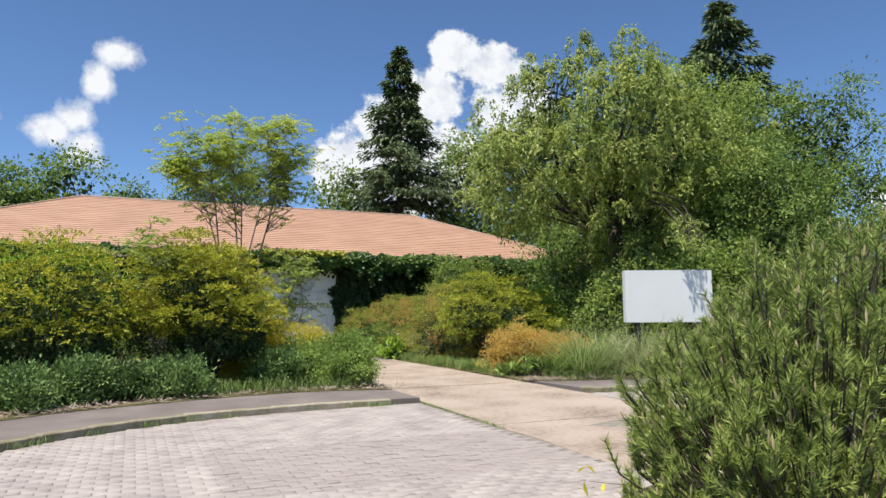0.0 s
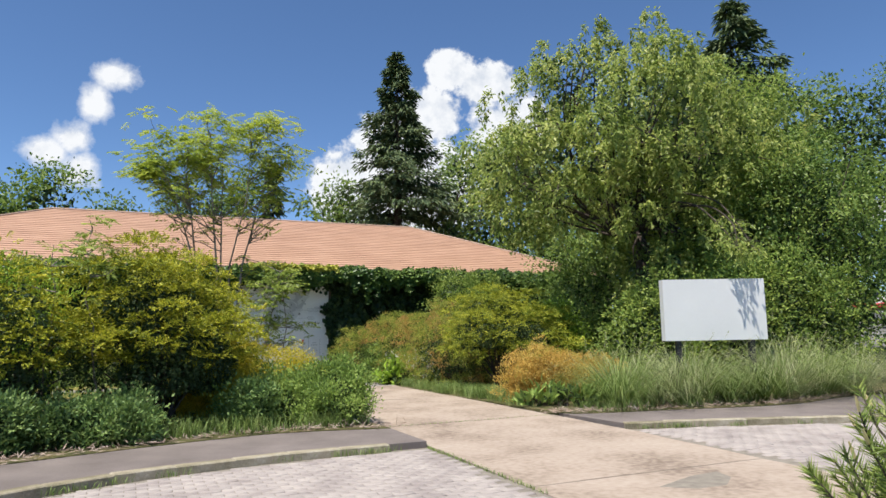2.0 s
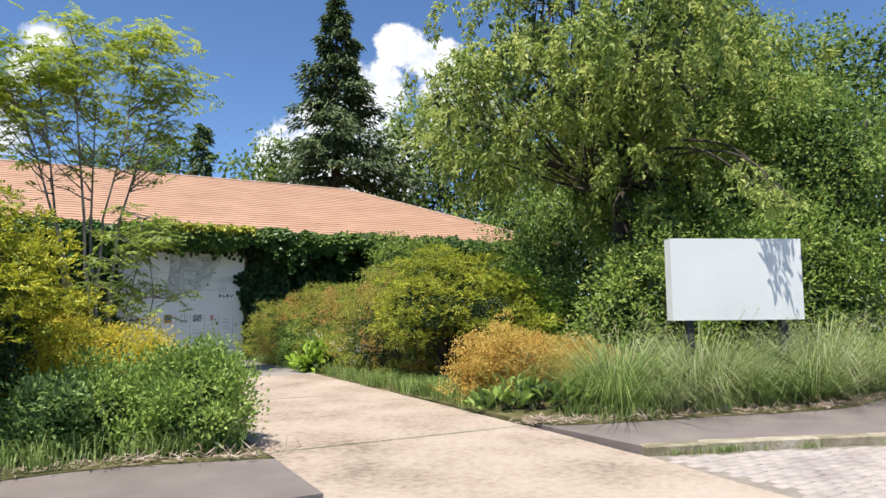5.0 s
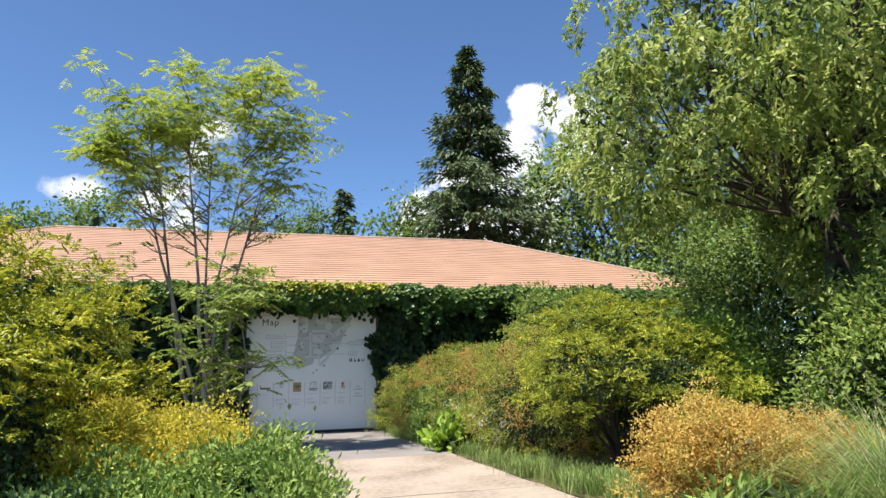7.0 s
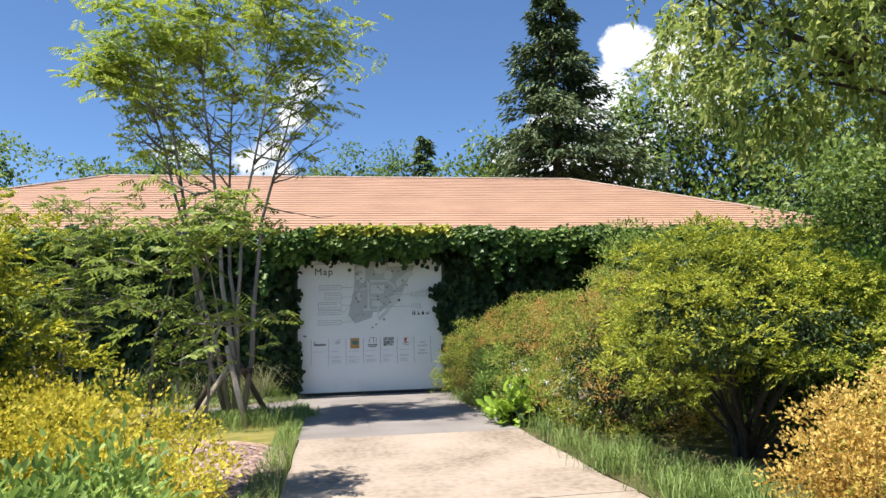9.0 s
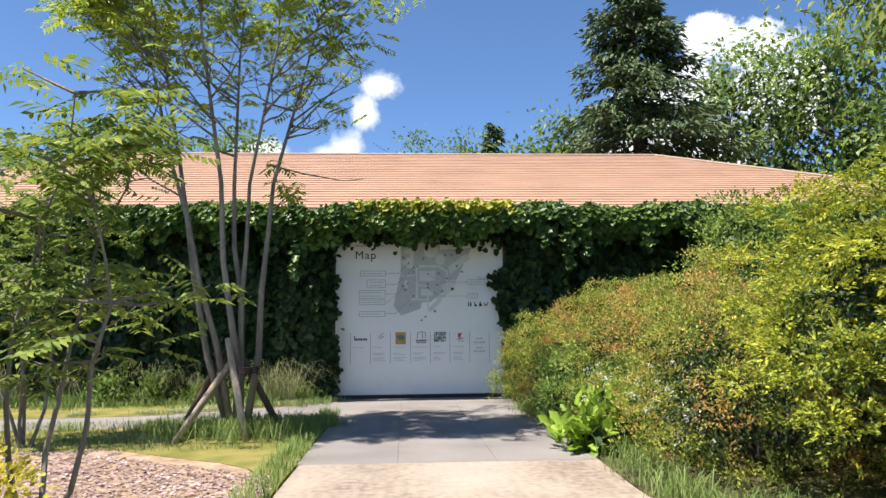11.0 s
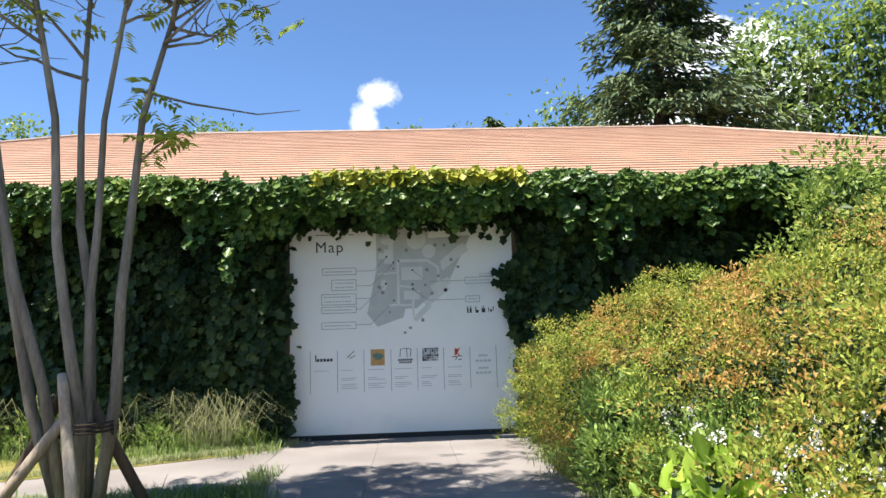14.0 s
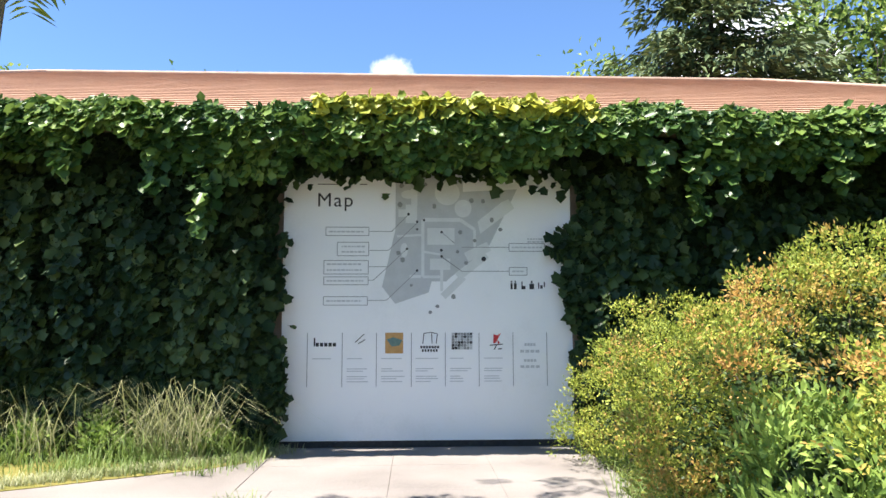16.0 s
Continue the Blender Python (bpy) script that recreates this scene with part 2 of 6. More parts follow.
M_CHERRYBARK = surface("cherry_bark", [(0.3, (0.025, 0.02, 0.017)), (0.7, (0.085, 0.065, 0.055))], 5, 30, 0.9, 0.8, stretch=(1, 1, 0.5))


# ---- builders ----
class Geo:
    """Gathers vertices and faces of one mesh."""

    def __init__(self):
        self.v, self.f = [], []

    def add(self, vs, fs):
        o = len(self.v)
        self.v.extend(tuple(p) for p in vs)
        self.f.extend(tuple(i + o for i in q) for q in fs)

    def box(self, lo, hi, bevel=0.0):
        (x0, y0, z0), (x1, y1, z1) = lo, hi
        b = bevel
        if b:
            vs = [(x0, y0, z0), (x1, y0, z0), (x1, y1, z0), (x0, y1, z0), (x0, y0, z1 - b), (x1, y0, z1 - b), (x1, y1, z1 - b), (x0, y1, z1 - b),
                  (x0 + b, y0 + b, z1), (x1 - b, y0 + b, z1), (x1 - b, y1 - b, z1), (x0 + b, y1 - b, z1)]
            fs = [(3, 2, 1, 0), (0, 1, 5, 4), (1, 2, 6, 5), (2, 3, 7, 6), (3, 0, 4, 7), (4, 5, 9, 8), (5, 6, 10, 9), (6, 7, 11, 10), (7, 4, 8, 11), (8, 9, 10, 11)]
        else:
            vs = [(x0, y0, z0), (x1, y0, z0), (x1, y1, z0), (x0, y1, z0), (x0, y0, z1), (x1, y0, z1), (x1, y1, z1), (x0, y1, z1)]
            fs = [(3, 2, 1, 0), (0, 1, 5, 4), (1, 2, 6, 5), (2, 3, 7, 6), (3, 0, 4, 7), (4, 5, 6, 7)]
        self.add(vs, fs)

    def tube(self, pts, radii, sides=6):
        pts = [Vector(p) for p in pts]
        vs, fs = [], []
        for i, p in enumerate(pts):
            d = (pts[min(i + 1, len(pts) - 1)] - pts[max(i - 1, 0)]).normalized()
            s = d.cross(Vector((0.31, 0.95, 0.05))).normalized()
            u = d.cross(s)
            for k in range(sides):
                a = 2 * math.pi * k / sides
                vs.append(p + (s * math.cos(a) + u * math.sin(a)) * radii[i])
        for i in range(len(pts) - 1):
            for k in range(sides):
                k2 = (k + 1) % sides
                fs.append((i * sides + k, i * sides + k2, (i + 1) * sides + k2, (i + 1) * sides + k))
        fs.append(tuple(range(sides))[::-1])
        fs.append(tuple((len(pts) - 1) * sides + k for k in range(sides)))
        self.add(vs, fs)

    def prism(self, outline, z0, z1):
        """An upright slab over an outline in plan."""
        n = len(outline)
        vs = [(x, y, z0) for x, y in outline] + [(x, y, z1) for x, y in outline]
        fs = [tuple(range(n - 1, -1, -1)), tuple(range(n, 2 * n))] + [(i, (i + 1) % n, n + (i + 1) % n, n + i) for i in range(n)]
        self.add(vs, fs)

    def mesh(self, name, smooth=False):
        me = bpy.data.meshes.new(name)
        me.from_pydata(self.v, [], self.f)
        if smooth:
            me.polygons.foreach_set("use_smooth", [True] * len(me.polygons))
        me.update()
        return me


def part(name, geo, material, parent=None, label="", smooth=False):
    me = geo.mesh(name, smooth) if isinstance(geo, Geo) else geo
    if not me.materials:
        me.materials.append(material)
    ob = new(name, me)
    if parent is not None:
        ob.parent = parent
    if label:
        ob["label"] = label
    return ob


def thing(name, label, category, at=(0, 0, 0), group="", kind=""):
    ob = new(name)
    ob.location = at
    ob.empty_display_size = 0.1
    return tagged(ob, label, category, group, kind)


def fast_mesh(name, verts, faces_per, tris):
    """A mesh of many equal small pieces, given as arrays."""
    me = bpy.data.meshes.new(name)
    nv, nt_ = len(verts), len(tris)
    me.vertices.add(nv)
    me.vertices.foreach_set("co", np.ascontiguousarray(verts, dtype=np.float32).ravel())
    me.loops.add(nt_ * 3)
    me.loops.foreach_set("vertex_index", np.ascontiguousarray(tris, dtype=np.int32).ravel())
    me.polygons.add(nt_)
    me.polygons.foreach_set("loop_start", np.arange(0, nt_ * 3, 3, dtype=np.int32))
    me.update(calc_edges=True)
    return me


def unit(a):
    return a / np.maximum(np.linalg.norm(a, axis=1, keepdims=True), 1e-9)


def facing(rng, D, face, mess):
    """Side vectors that turn the blades' faces towards a wanted way, with some scatter."""
    want = np.broadcast_to(np.array(face, float), D.shape) + rng.normal(size=D.shape) * mess
    return unit(np.cross(D, want))


def leaf_mesh(name, rng, P, D, length, width, fold=0.25, droop=0.0, face=(-0.2, -0.3, 1.0), scatter=0.4):
    """Pointed leaves, folded along the midrib: base P, pointing along D."""
    n = len(P)
    D = unit(D)
    S = facing(rng, D, face, scatter)
    N = np.cross(S, D)
    L = (length * rng.uniform(0.65, 1.3, n))[:, None]
    W = (width * rng.uniform(0.7, 1.25, n))[:, None]
    tip = P + D * L
    tip[:, 2] -= droop * L[:, 0]
    mid = P + D * L * 0.45
    v = np.stack([P, mid + S * W / 2 + N * W * fold, tip, mid - S * W / 2 + N * W * fold], 1).reshape(-1, 3)
    b = np.arange(n)[:, None] * 4
    t = np.concatenate([b + [0, 1, 2], b + [0, 2, 3]], 1).reshape(-1, 3)
    return fast_mesh(name, v, 2, t)


def broad_mesh(name, rng, P, D, length, width, face=(-0.2, -0.9, 0.8), scatter=0.45):
    """Broad lobed leaves of six triangles."""
    n = len(P)
    D = unit(D)
    S = facing(rng, D, face, scatter)
    N = np.cross(S, D)
    L = (length * rng.uniform(0.6, 1.3, n))[:, None]
    W = L * width
    v = np.stack([P, P + D * L * 0.1 + S * W * 0.5 + N * L * 0.05, P + D * L * 0.5 + S * W * 0.33 + N * L * 0.1, P + D * L * 0.62 + S * W * 0.46,
                  P + D * L - N * L * 0.12, P + D * L * 0.62 - S * W * 0.46, P + D * L * 0.5 - S * W * 0.33 + N * L * 0.1, P + D * L * 0.1 - S * W * 0.5 + N * L * 0.05], 1).reshape(-1, 3)
    b = np.arange(n)[:, None] * 8
    t = np.concatenate([b + [0, i, i + 1] for i in range(1, 7)], 1).reshape(-1, 3)
    return fast_mesh(name, v, 6, t)


def sprays(rng, P, O, m, ln, wd, flatness=0.6, sag=0.12):
    """Flat feathered sprays: m leaves along a twig that grows outward from each point."""
    n = len(P)
    A = O.copy()
    A[:, 2] *= 1 - flatness
    A = unit(A + rng.normal(size=A.shape) * 0.3)
    S = unit(np.cross(A, np.array([0, 0, 1.0]) + rng.normal(size=A.shape) * 0.25))
    L = ln * rng.uniform(0.6, 1.3, n)
    k = np.tile(np.arange(m), n)
    i = np.repeat(np.arange(n), m)
    s = (k + rng.uniform(0, 1, n * m)) / m
    sg = np.where(k % 2, 1.0, -1.0)
    off = sg * wd * rng.uniform(0.0, 1.0, n * m) * (1.05 - s)
    Q = P[i] + A[i] * (s * L[i])[:, None] + S[i] * off[:, None]
    Q[:, 2] -= sag * ln * s * s
    D = A[i] + S[i] * (sg * 0.7)[:, None] + rng.normal(size=(n * m, 3)) * 0.18
    return Q, D


def streamers(rng, P, O, m, ln):
    """Hanging shoots: m leaves along a line that leaves outward and then falls."""
    n = len(P)
    A = unit(O * np.array([1, 1, 0.4]) + rng.normal(size=O.shape) * 0.35)
    L = ln * rng.uniform(0.4, 1.4, n)
    i = np.repeat(np.arange(n), m)
    s = rng.uniform(0, 1, n * m)
    Q = P[i] + A[i] * (0.35 * L[i] * np.sqrt(s))[:, None]
    Q[:, 2] += 0.15 * L[i] * s - L[i] * s ** 1.6
    Q += rng.normal(size=Q.shape) * 0.05
    D = A[i] * 0.5 + rng.normal(size=Q.shape) * 0.55 + np.array([0, 0, -0.45])
    return Q, D


def blade_mesh(name, rng, P, D, length, width, bend=0.5):
    """Grass blades that rise and bow over."""
    n = len(P)
    D = unit(D)
    H = D.copy()
    H[:, 2] = 0
    H = unit(H + 1e-4)
    S = np.stack([-H[:, 1], H[:, 0], np.zeros(n)], 1)
    L = (length * rng.uniform(0.5, 1.2, n))[:, None]
    W = (width * rng.uniform(0.6, 1.2, n))[:, None]
    B = (bend * rng.uniform(0.2, 1.3, n))[:, None]
    a = P
    m1 = P + D * L * 0.4
    m2 = P + D * L * 0.75 + H * B * L * 0.16
    tip = P + D * L * 0.95 + H * B * L * 0.5
    tip[:, 2] -= (B * L * 0.28)[:, 0]
    v = np.stack([a - S * W / 2, a + S * W / 2, m1 - S * W / 2, m1 + S * W / 2, m2 - S * W / 3, m2 + S * W / 3, tip], 1).reshape(-1, 3)
    b = np.arange(n)[:, None] * 7
    t = np.concatenate([b + q for q in ([0, 1, 3], [0, 3, 2], [2, 3, 5], [2, 5, 4], [4, 5, 6])], 1).reshape(-1, 3)
    return fast_mesh(name, v, 5, t)


def on_lobes(rng, lobes, n, depth=0.22, rough=0.2, grain=2.5, floor=0.02):
    """Points near the skins of overlapping lumps (x, y, z, rx, ry, rz), and the outward way at each."""
    lob = np.array(lobes, float)
    area = (lob[:, 3] * lob[:, 4] + lob[:, 4] * lob[:, 5] + lob[:, 3] * lob[:, 5])
    pick = rng.choice(len(lob), n, p=area / area.sum())
    d = unit(rng.normal(size=(n, 3)))
    ph = rng.uniform(0, 6.28, (5, 3))
    bumps = sum(np.sin(grain * (k + 1) * d[:, 0] + ph[k, 0] + pick) * np.sin(grain * (k + 1.3) * d[:, 1] + ph[k, 1]) * np.cos(grain * (k + 0.7) * d[:, 2] + ph[k, 2]) for k in range(5)) / 2.2
    r = 1 + rough * bumps - depth * np.abs(rng.normal(size=n))
    P = lob[pick, :3] + d * lob[pick, 3:] * np.clip(r, 0.05, 1.6)[:, None]
    O = unit(d / lob[pick, 3:])
    keep = P[:, 2] > floor
    return P[keep], O[keep]


def pads(rng, lobes, r, flat=0.6, gap=1.0, most=150, skirt=0.0):
    """Leafy pads spread evenly over the open skin of overlapping lumps, with gaps between; the way out at each as well."""
    P, O = on_lobes(rng, lobes, 2600, 0.06, 0.22)
    lob = np.array(lobes, float)
    deep = np.min(np.linalg.norm((P[:, None, :] - lob[None, :, :3]) / lob[None, :, 3:], axis=2), axis=1)
    open_skin = (deep > 0.8) & (P[:, 2] > skirt)
    P, O = P[open_skin], O[open_skin]
    P = P + O * r * rng.uniform(-0.6, 0.7, len(P))[:, None]
    out = []
    kept = np.zeros((0, 3))
    for p in P:
        q = r * rng.uniform(0.6, 1.35)
        if len(kept) and np.min(np.linalg.norm((kept - p) * np.array([1, 1, 1 / max(flat, 0.7)]), axis=1)) < q * 1.2 * gap:
            continue
        kept = np.concatenate([kept, p[None]])
        out.append((p[0], p[1], p[2], q, q * rng.uniform(0.8, 1.2), q * flat))
        if len(out) >= most:
            break
    return out


def inner_leaves(rng, lobes, n, leaf, fill=0.68):
    """The leaves inside a plant, below its young growth; dark green ones carry painted-in shade."""
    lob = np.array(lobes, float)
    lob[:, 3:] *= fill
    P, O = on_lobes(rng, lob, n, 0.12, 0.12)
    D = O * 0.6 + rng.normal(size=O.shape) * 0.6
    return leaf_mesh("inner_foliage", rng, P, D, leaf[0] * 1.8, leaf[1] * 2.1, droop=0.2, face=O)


def stems(geo, rng, base, tips, r0, r1, sides=5, wobble=0.08):
    for tip in tips:
        b, t = Vector(base) + Vector((rng.uniform(-0.12, 0.12), rng.uniform(-0.12, 0.12), 0)), Vector(tip)
        ln = (t - b).length
        pts = [b.lerp(t, k / 5) + Vector(rng.normal(size=3)) * wobble * ln * 0.25 * math.sin(math.pi * k / 5) for k in range(6)]
        geo.tube(pts, [r0 + (r1 - r0) * k / 5 for k in range(6)], sides)


def shrub(name, label, at, lobes, n, leaf, mat, seed, up=0.4, out=0.8, mess=0.7, per=22, spread=0.09, depth=0.16, rough=0.2, group="", bark=None, category="shrub", broad=False, spray=None, inner=0.16, tuft=None, core=None, skirt=0.0):
    """A shrub of stems and foliage; the leaves stand in clumps or in flat sprays on a lumpy outline."""
    rng = np.random.default_rng(seed)
    root = thing(name, label, category, (at[0], at[1], at[2] + fall(at[1])), group)
    m = spray[0] if spray else per
    ext = max(max(l[0] + l[3] for l in lobes) - min(l[0] - l[3] for l in lobes), max(l[2] + l[5] for l in lobes))
    r, flat, gap = tuft or (min(max(0.11 * ext, 0.08), 0.32), 0.6, 1.1)
    P, O = on_lobes(rng, pads(rng, lobes, r, flat, gap, skirt=skirt), int(n / m * 1.25), 0.12, 0.2)
    top = (O[:, 2] > -0.1) | (rng.uniform(size=len(P)) < 0.12)
    P, O = P[top], O[top]
    if spray:
        Q, D = sprays(rng, P, O, *spray)
        F = np.repeat(O, m, 0) * 0.5 + np.array([-0.1, -0.15, 0.9])
    else:
        size = spread * np.repeat(rng.uniform(0.6, 1.4, len(P)), m)[:, None]
        R3 = rng.normal(size=(len(P) * m, 3))
        Q = np.repeat(P, m, 0) + R3 * size * np.array([1, 1, 0.75])
        D = np.repeat(O, m, 0) * out + unit(R3) * 0.6 + rng.normal(size=Q.shape) * mess * 0.6 + np.array([0, 0, up])
        F = np.repeat(O, m, 0) * 0.9 + np.array([-0.1, -0.15, 0.6])
    Q[:, 2] = np.abs(Q[:, 2])
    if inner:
        part("inner_foliage", inner_leaves(rng, lobes, int(n * inner), leaf), core or L_CORESHADE, root, "inner leaves, shade painted into the dark green ones")
    me = broad_mesh("foliage", rng, Q, D, leaf[0], leaf[1] / leaf[0], F) if broad else leaf_mesh("foliage", rng, Q, D, leaf[0] * 1.2, leaf[1] * 1.3, droop=0.12, face=F)
    part("foliage", me, mat, root)
    g = Geo()
    stems(g, rng, (0, 0, -0.03), [(l[0], l[1], max(l[2], 0.15) + l[5] * 0.3) for l in lobes] + [(p[0], p[1], p[2]) for p in P[rng.choice(len(P), 18)] * 0.85], 0.009 * ext + 0.002, 0.004)
    tagged(part("branchwork", g, bark or M_DARKBARK, root), kind="stuff")
    return root


def random_lobes(rng, sx, sy, h, k, r=(0.3, 0.5)):
    """A heap of k lumps over a footprint sx by sy, h high."""
    out = []
    for i in range(k):
        a, q = rng.uniform(0, 6.28), math.sqrt(rng.uniform(0, 1)) * 0.72
        x, y = math.cos(a) * q * sx / 2, math.sin(a) * q * sy / 2
        top = h * (1 - 0.55 * q * q) * rng.uniform(0.8, 1.05)
        rr = rng.uniform(*r)
        rx = rr * min(sx, sy) * 0.75
        rz = min(top * 0.5, rx * 1.1)
        out.append((x, y, top - rz, rx, rx * rng.uniform(0.85, 1.2), rz))
        out.append((x * 1.05, y * 1.05, top * 0.4, rx * 0.95, rx * 0.95, top * 0.42))
    return out


# ---- ground ----
def smooth_line(pts, steps=8):
    """A smooth line in plan through a few points."""
    out = []
    p = [pts[0]] + list(pts) + [pts[-1]]
    for i in range(1, len(p) - 2):
        a, b, c, d = (np.array(q, float) for q in p[i - 1:i + 3])
        for k in range(steps):
            t = k / steps
            out.append(tuple(0.5 * (2 * b + (c - a) * t + (2 * a - 5 * b + 4 * c - d) * t * t + (3 * b - a - 3 * c + d) * t ** 3)))
    out.append(tuple(pts[-1]))
    return out


ROAD_Z = -0.085


def land(x, y):
    """Height of the open ground: level by the building, raised towards the car park to fit the camera's view."""
    return -0.16 + 0.075 * min(max(0.0, x - 13), 26)


def fall(y):
    """Tilts the forecourt and its verges gently down towards the building, to fit the camera's view."""
    return -0.07 * min(max((y - 15.0) / 7.0, 0.0), 1.05)


def far_axis(lo, hi, fine):
    a = list(np.arange(lo, hi + 0.01, fine))
    return [-2500, -900, -300, -120] + a + [120, 300, 900, 2500]


gx, gy = far_axis(-60, 70, 3.0), far_axis(-50, 90, 4.0)
g = Geo()
g.add([(x, y, land(x, y)) for y in gy for x in gx], [(j * len(gx) + i, j * len(gx) + i + 1, (j + 1) * len(gx) + i + 1, (j + 1) * len(gx) + i) for j in range(len(gy) - 1) for i in range(len(gx) - 1)])
tagged(part("ground", g, M_GROUND, smooth=True), "wide green grassy ground around the building", "ground", kind="structure")

KERB_L = smooth_line([(-5.7, 1.2), (-5.15, 3.1), (-4.45, 4.22), (-3.75, 4.80), (-2.68, 5.38), (-1.0, 5.74), (0.74, 5.76)])
KERB_R = smooth_line([(3.82, 5.86), (5.4, 5.36), (7.2, 4.62), (9.2, 3.6), (11.5, 2.2)])
BACK_L = smooth_line([(0.76, 7.10), (-0.9, 7.42), (-3.3, 6.75), (-4.6, 6.05), (-6.0, 4.4), (-7.2, 1.2)])
BACK_R = smooth_line([(14.5, 6.4), (10.3, 6.75), (7.8, 6.35), (5.8, 6.72), (4.1, 7.1), (3.76, 7.4)])

g = Geo()
g.prism([(-14, -12), (24, -12), (24, 2.2), (14, 2.2), (11.5, 2.3)] + [(x, y + 0.05) for x, y in KERB_R[::-1]] + [(3.76, 6.0), (0.74, 5.8)] + [(x, y + 0.05) for x, y in KERB_L[::-1]] + [(-7, 1.2), (-14, 1.2)], -0.30, ROAD_Z - 0.008)
road = tagged(part("road", g, M_JOINT), "pale grey block-paved turning court with sandy joints", "road", kind="structure")

g = Geo()
g.prism([(x, y + 0.02) for x, y in KERB_L] + BACK_L, -0.28, -0.012)
tagged(part("pavement_west", g, M_ASPHALT), "narrow grey asphalt footway behind a mossy kerb", "pavement", kind="structure")
g = Geo()
g.prism([(x, y + 0.02) for x, y in KERB_R] + [(14.5, 2.0)] + BACK_R, -0.28, -0.012)
tagged(part("pavement_east", g, M_ASPHALT), "narrow grey asphalt footway below the sign bed", "pavement", kind="structure")


def kerb(name, line, label):
    root = thing(name, label, "kerb", kind="structure")
    pts = [Vector((x, y, 0)) for x, y in line]
    run = [0.0]
    for a, b in zip(pts, pts[1:]):
        run.append(run[-1] + (b - a).length)

    def at(s):
        for i in range(len(pts) - 1):
            if s <= run[i + 1] or i == len(pts) - 2:
                return pts[i].lerp(pts[i + 1], (s - run[i]) / (run[i + 1] - run[i]))

    g = Geo()
    g.box((-0.298, -0.075, -0.20), (0.298, 0.075, 0.0), 0.012)
    stone = g.mesh("kerb_stone")
    n = int(run[-1] / 0.6)
    for i in range(n):
        a, b = at(i * 0.6), at((i + 1) * 0.6)
        m, d = (a + b) / 2, b - a
        ob = part("kerb_stone", stone, M_KERB, root)
        ob.matrix_local = pose(m.x, m.y, random.uniform(-0.004, 0.006), random.uniform(-0.6, 0.6), random.uniform(-0.5, 0.5), math.degrees(math.atan2(d.y, d.x)) + random.uniform(-0.5, 0.5))
    return root


kerb("kerb_west", KERB_L, "curved row of mossy grey concrete kerb stones")
kerb("kerb_east", KERB_R, "curved row of weathered concrete kerb stones with weeds")

# the straight concrete drive and its grey inner stretch
drive = thing("driveway", "straight sun-bleached concrete drive in large cracked slabs", "driveway", kind="structure")
for y0, y1, z0, z1 in ((0.2, 3.3, -0.09, -0.09), (3.3, 7.55, -0.09, -0.05), (7.55, 11.3, -0.05, -0.02), (11.3, 15.0, -0.02, 0.0)):
    rng = np.random.default_rng(int(y0 * 10) + 90)
    g = Geo()
    xl = [0.76, 1.5, 2.25, 3.0, 3.74]
    rows = 6
    vs = []
    for j in range(rows + 1):
        t = j / rows
        y = y0 + 0.011 + (y1 - y0 - 0.022) * t
        for i, x in enumerate(xl):
            ex = rng.normal() * 0.012 if i in (0, 4) else 0
            skew = -0.03 * max(0, 6 - y) if i == 0 else (-0.07 * max(0, 6 - y) if i == 4 else 0)
            vs.append((x + ex + skew, y, z0 + (z1 - z0) * t + rng.normal() * 0.002))
    top = [(j * 5 + i, j * 5 + i + 1, (j + 1) * 5 + i + 1, (j + 1) * 5 + i) for j in range(rows) for i in range(4)]
    n0 = len(vs)
    rim = [i for i in range(5)] + [j * 5 + 4 for j in range(1, rows + 1)] + [rows * 5 + i for i in (3, 2, 1, 0)] + [j * 5 for j in range(rows - 1, 0, -1)]
    vs += [(vs[i][0], vs[i][1], -0.29) for i in rim]
    side = [(rim[(k + 1) % len(rim)], rim[k], n0 + k, n0 + (k + 1) % len(rim)) for k in range(len(rim))]
    g.add(vs, top + side)
    part("slab", g, M_SLAB, drive)
inner = thing("forecourt", "grey paved forecourt in front of the map board", "forecourt", kind="structure")
for j in range(7):
    for i in range(3):
        g = Geo()
        x0, x1, y0, y1 = 0.74 + i * 1.0, 0.74 + (i + 1) * 1.0, 15.0 + j * 1.0, 16.0 + j * 1.0
        if i == 0 and j >= 5:
            x0 = 0.42
        if i == 2:
            x1 = 3.76 if j < 5 else 3.9
        dz = random.uniform(-0.001, 0.001)
        g.box((x0 + 0.0012, y0 + 0.0012, -0.25), (x1 - 0.0012, y1 - 0.0012, 0.0 + dz), 0.0015)
        g.v = [(x, y, q + fall(y)) for x, y, q in g.v]
        part("slab", g, M_PATH, inner)


def sheet(name, outline, z, mat, label, category, thick=0.2, kind="structure"):
    g = Geo()
    g.prism(outline, z - thick, z)
    g.v = [(x, y, q + fall(y)) for x, y, q in g.v]
    return tagged(part(name, g, mat), label, category, kind=kind)


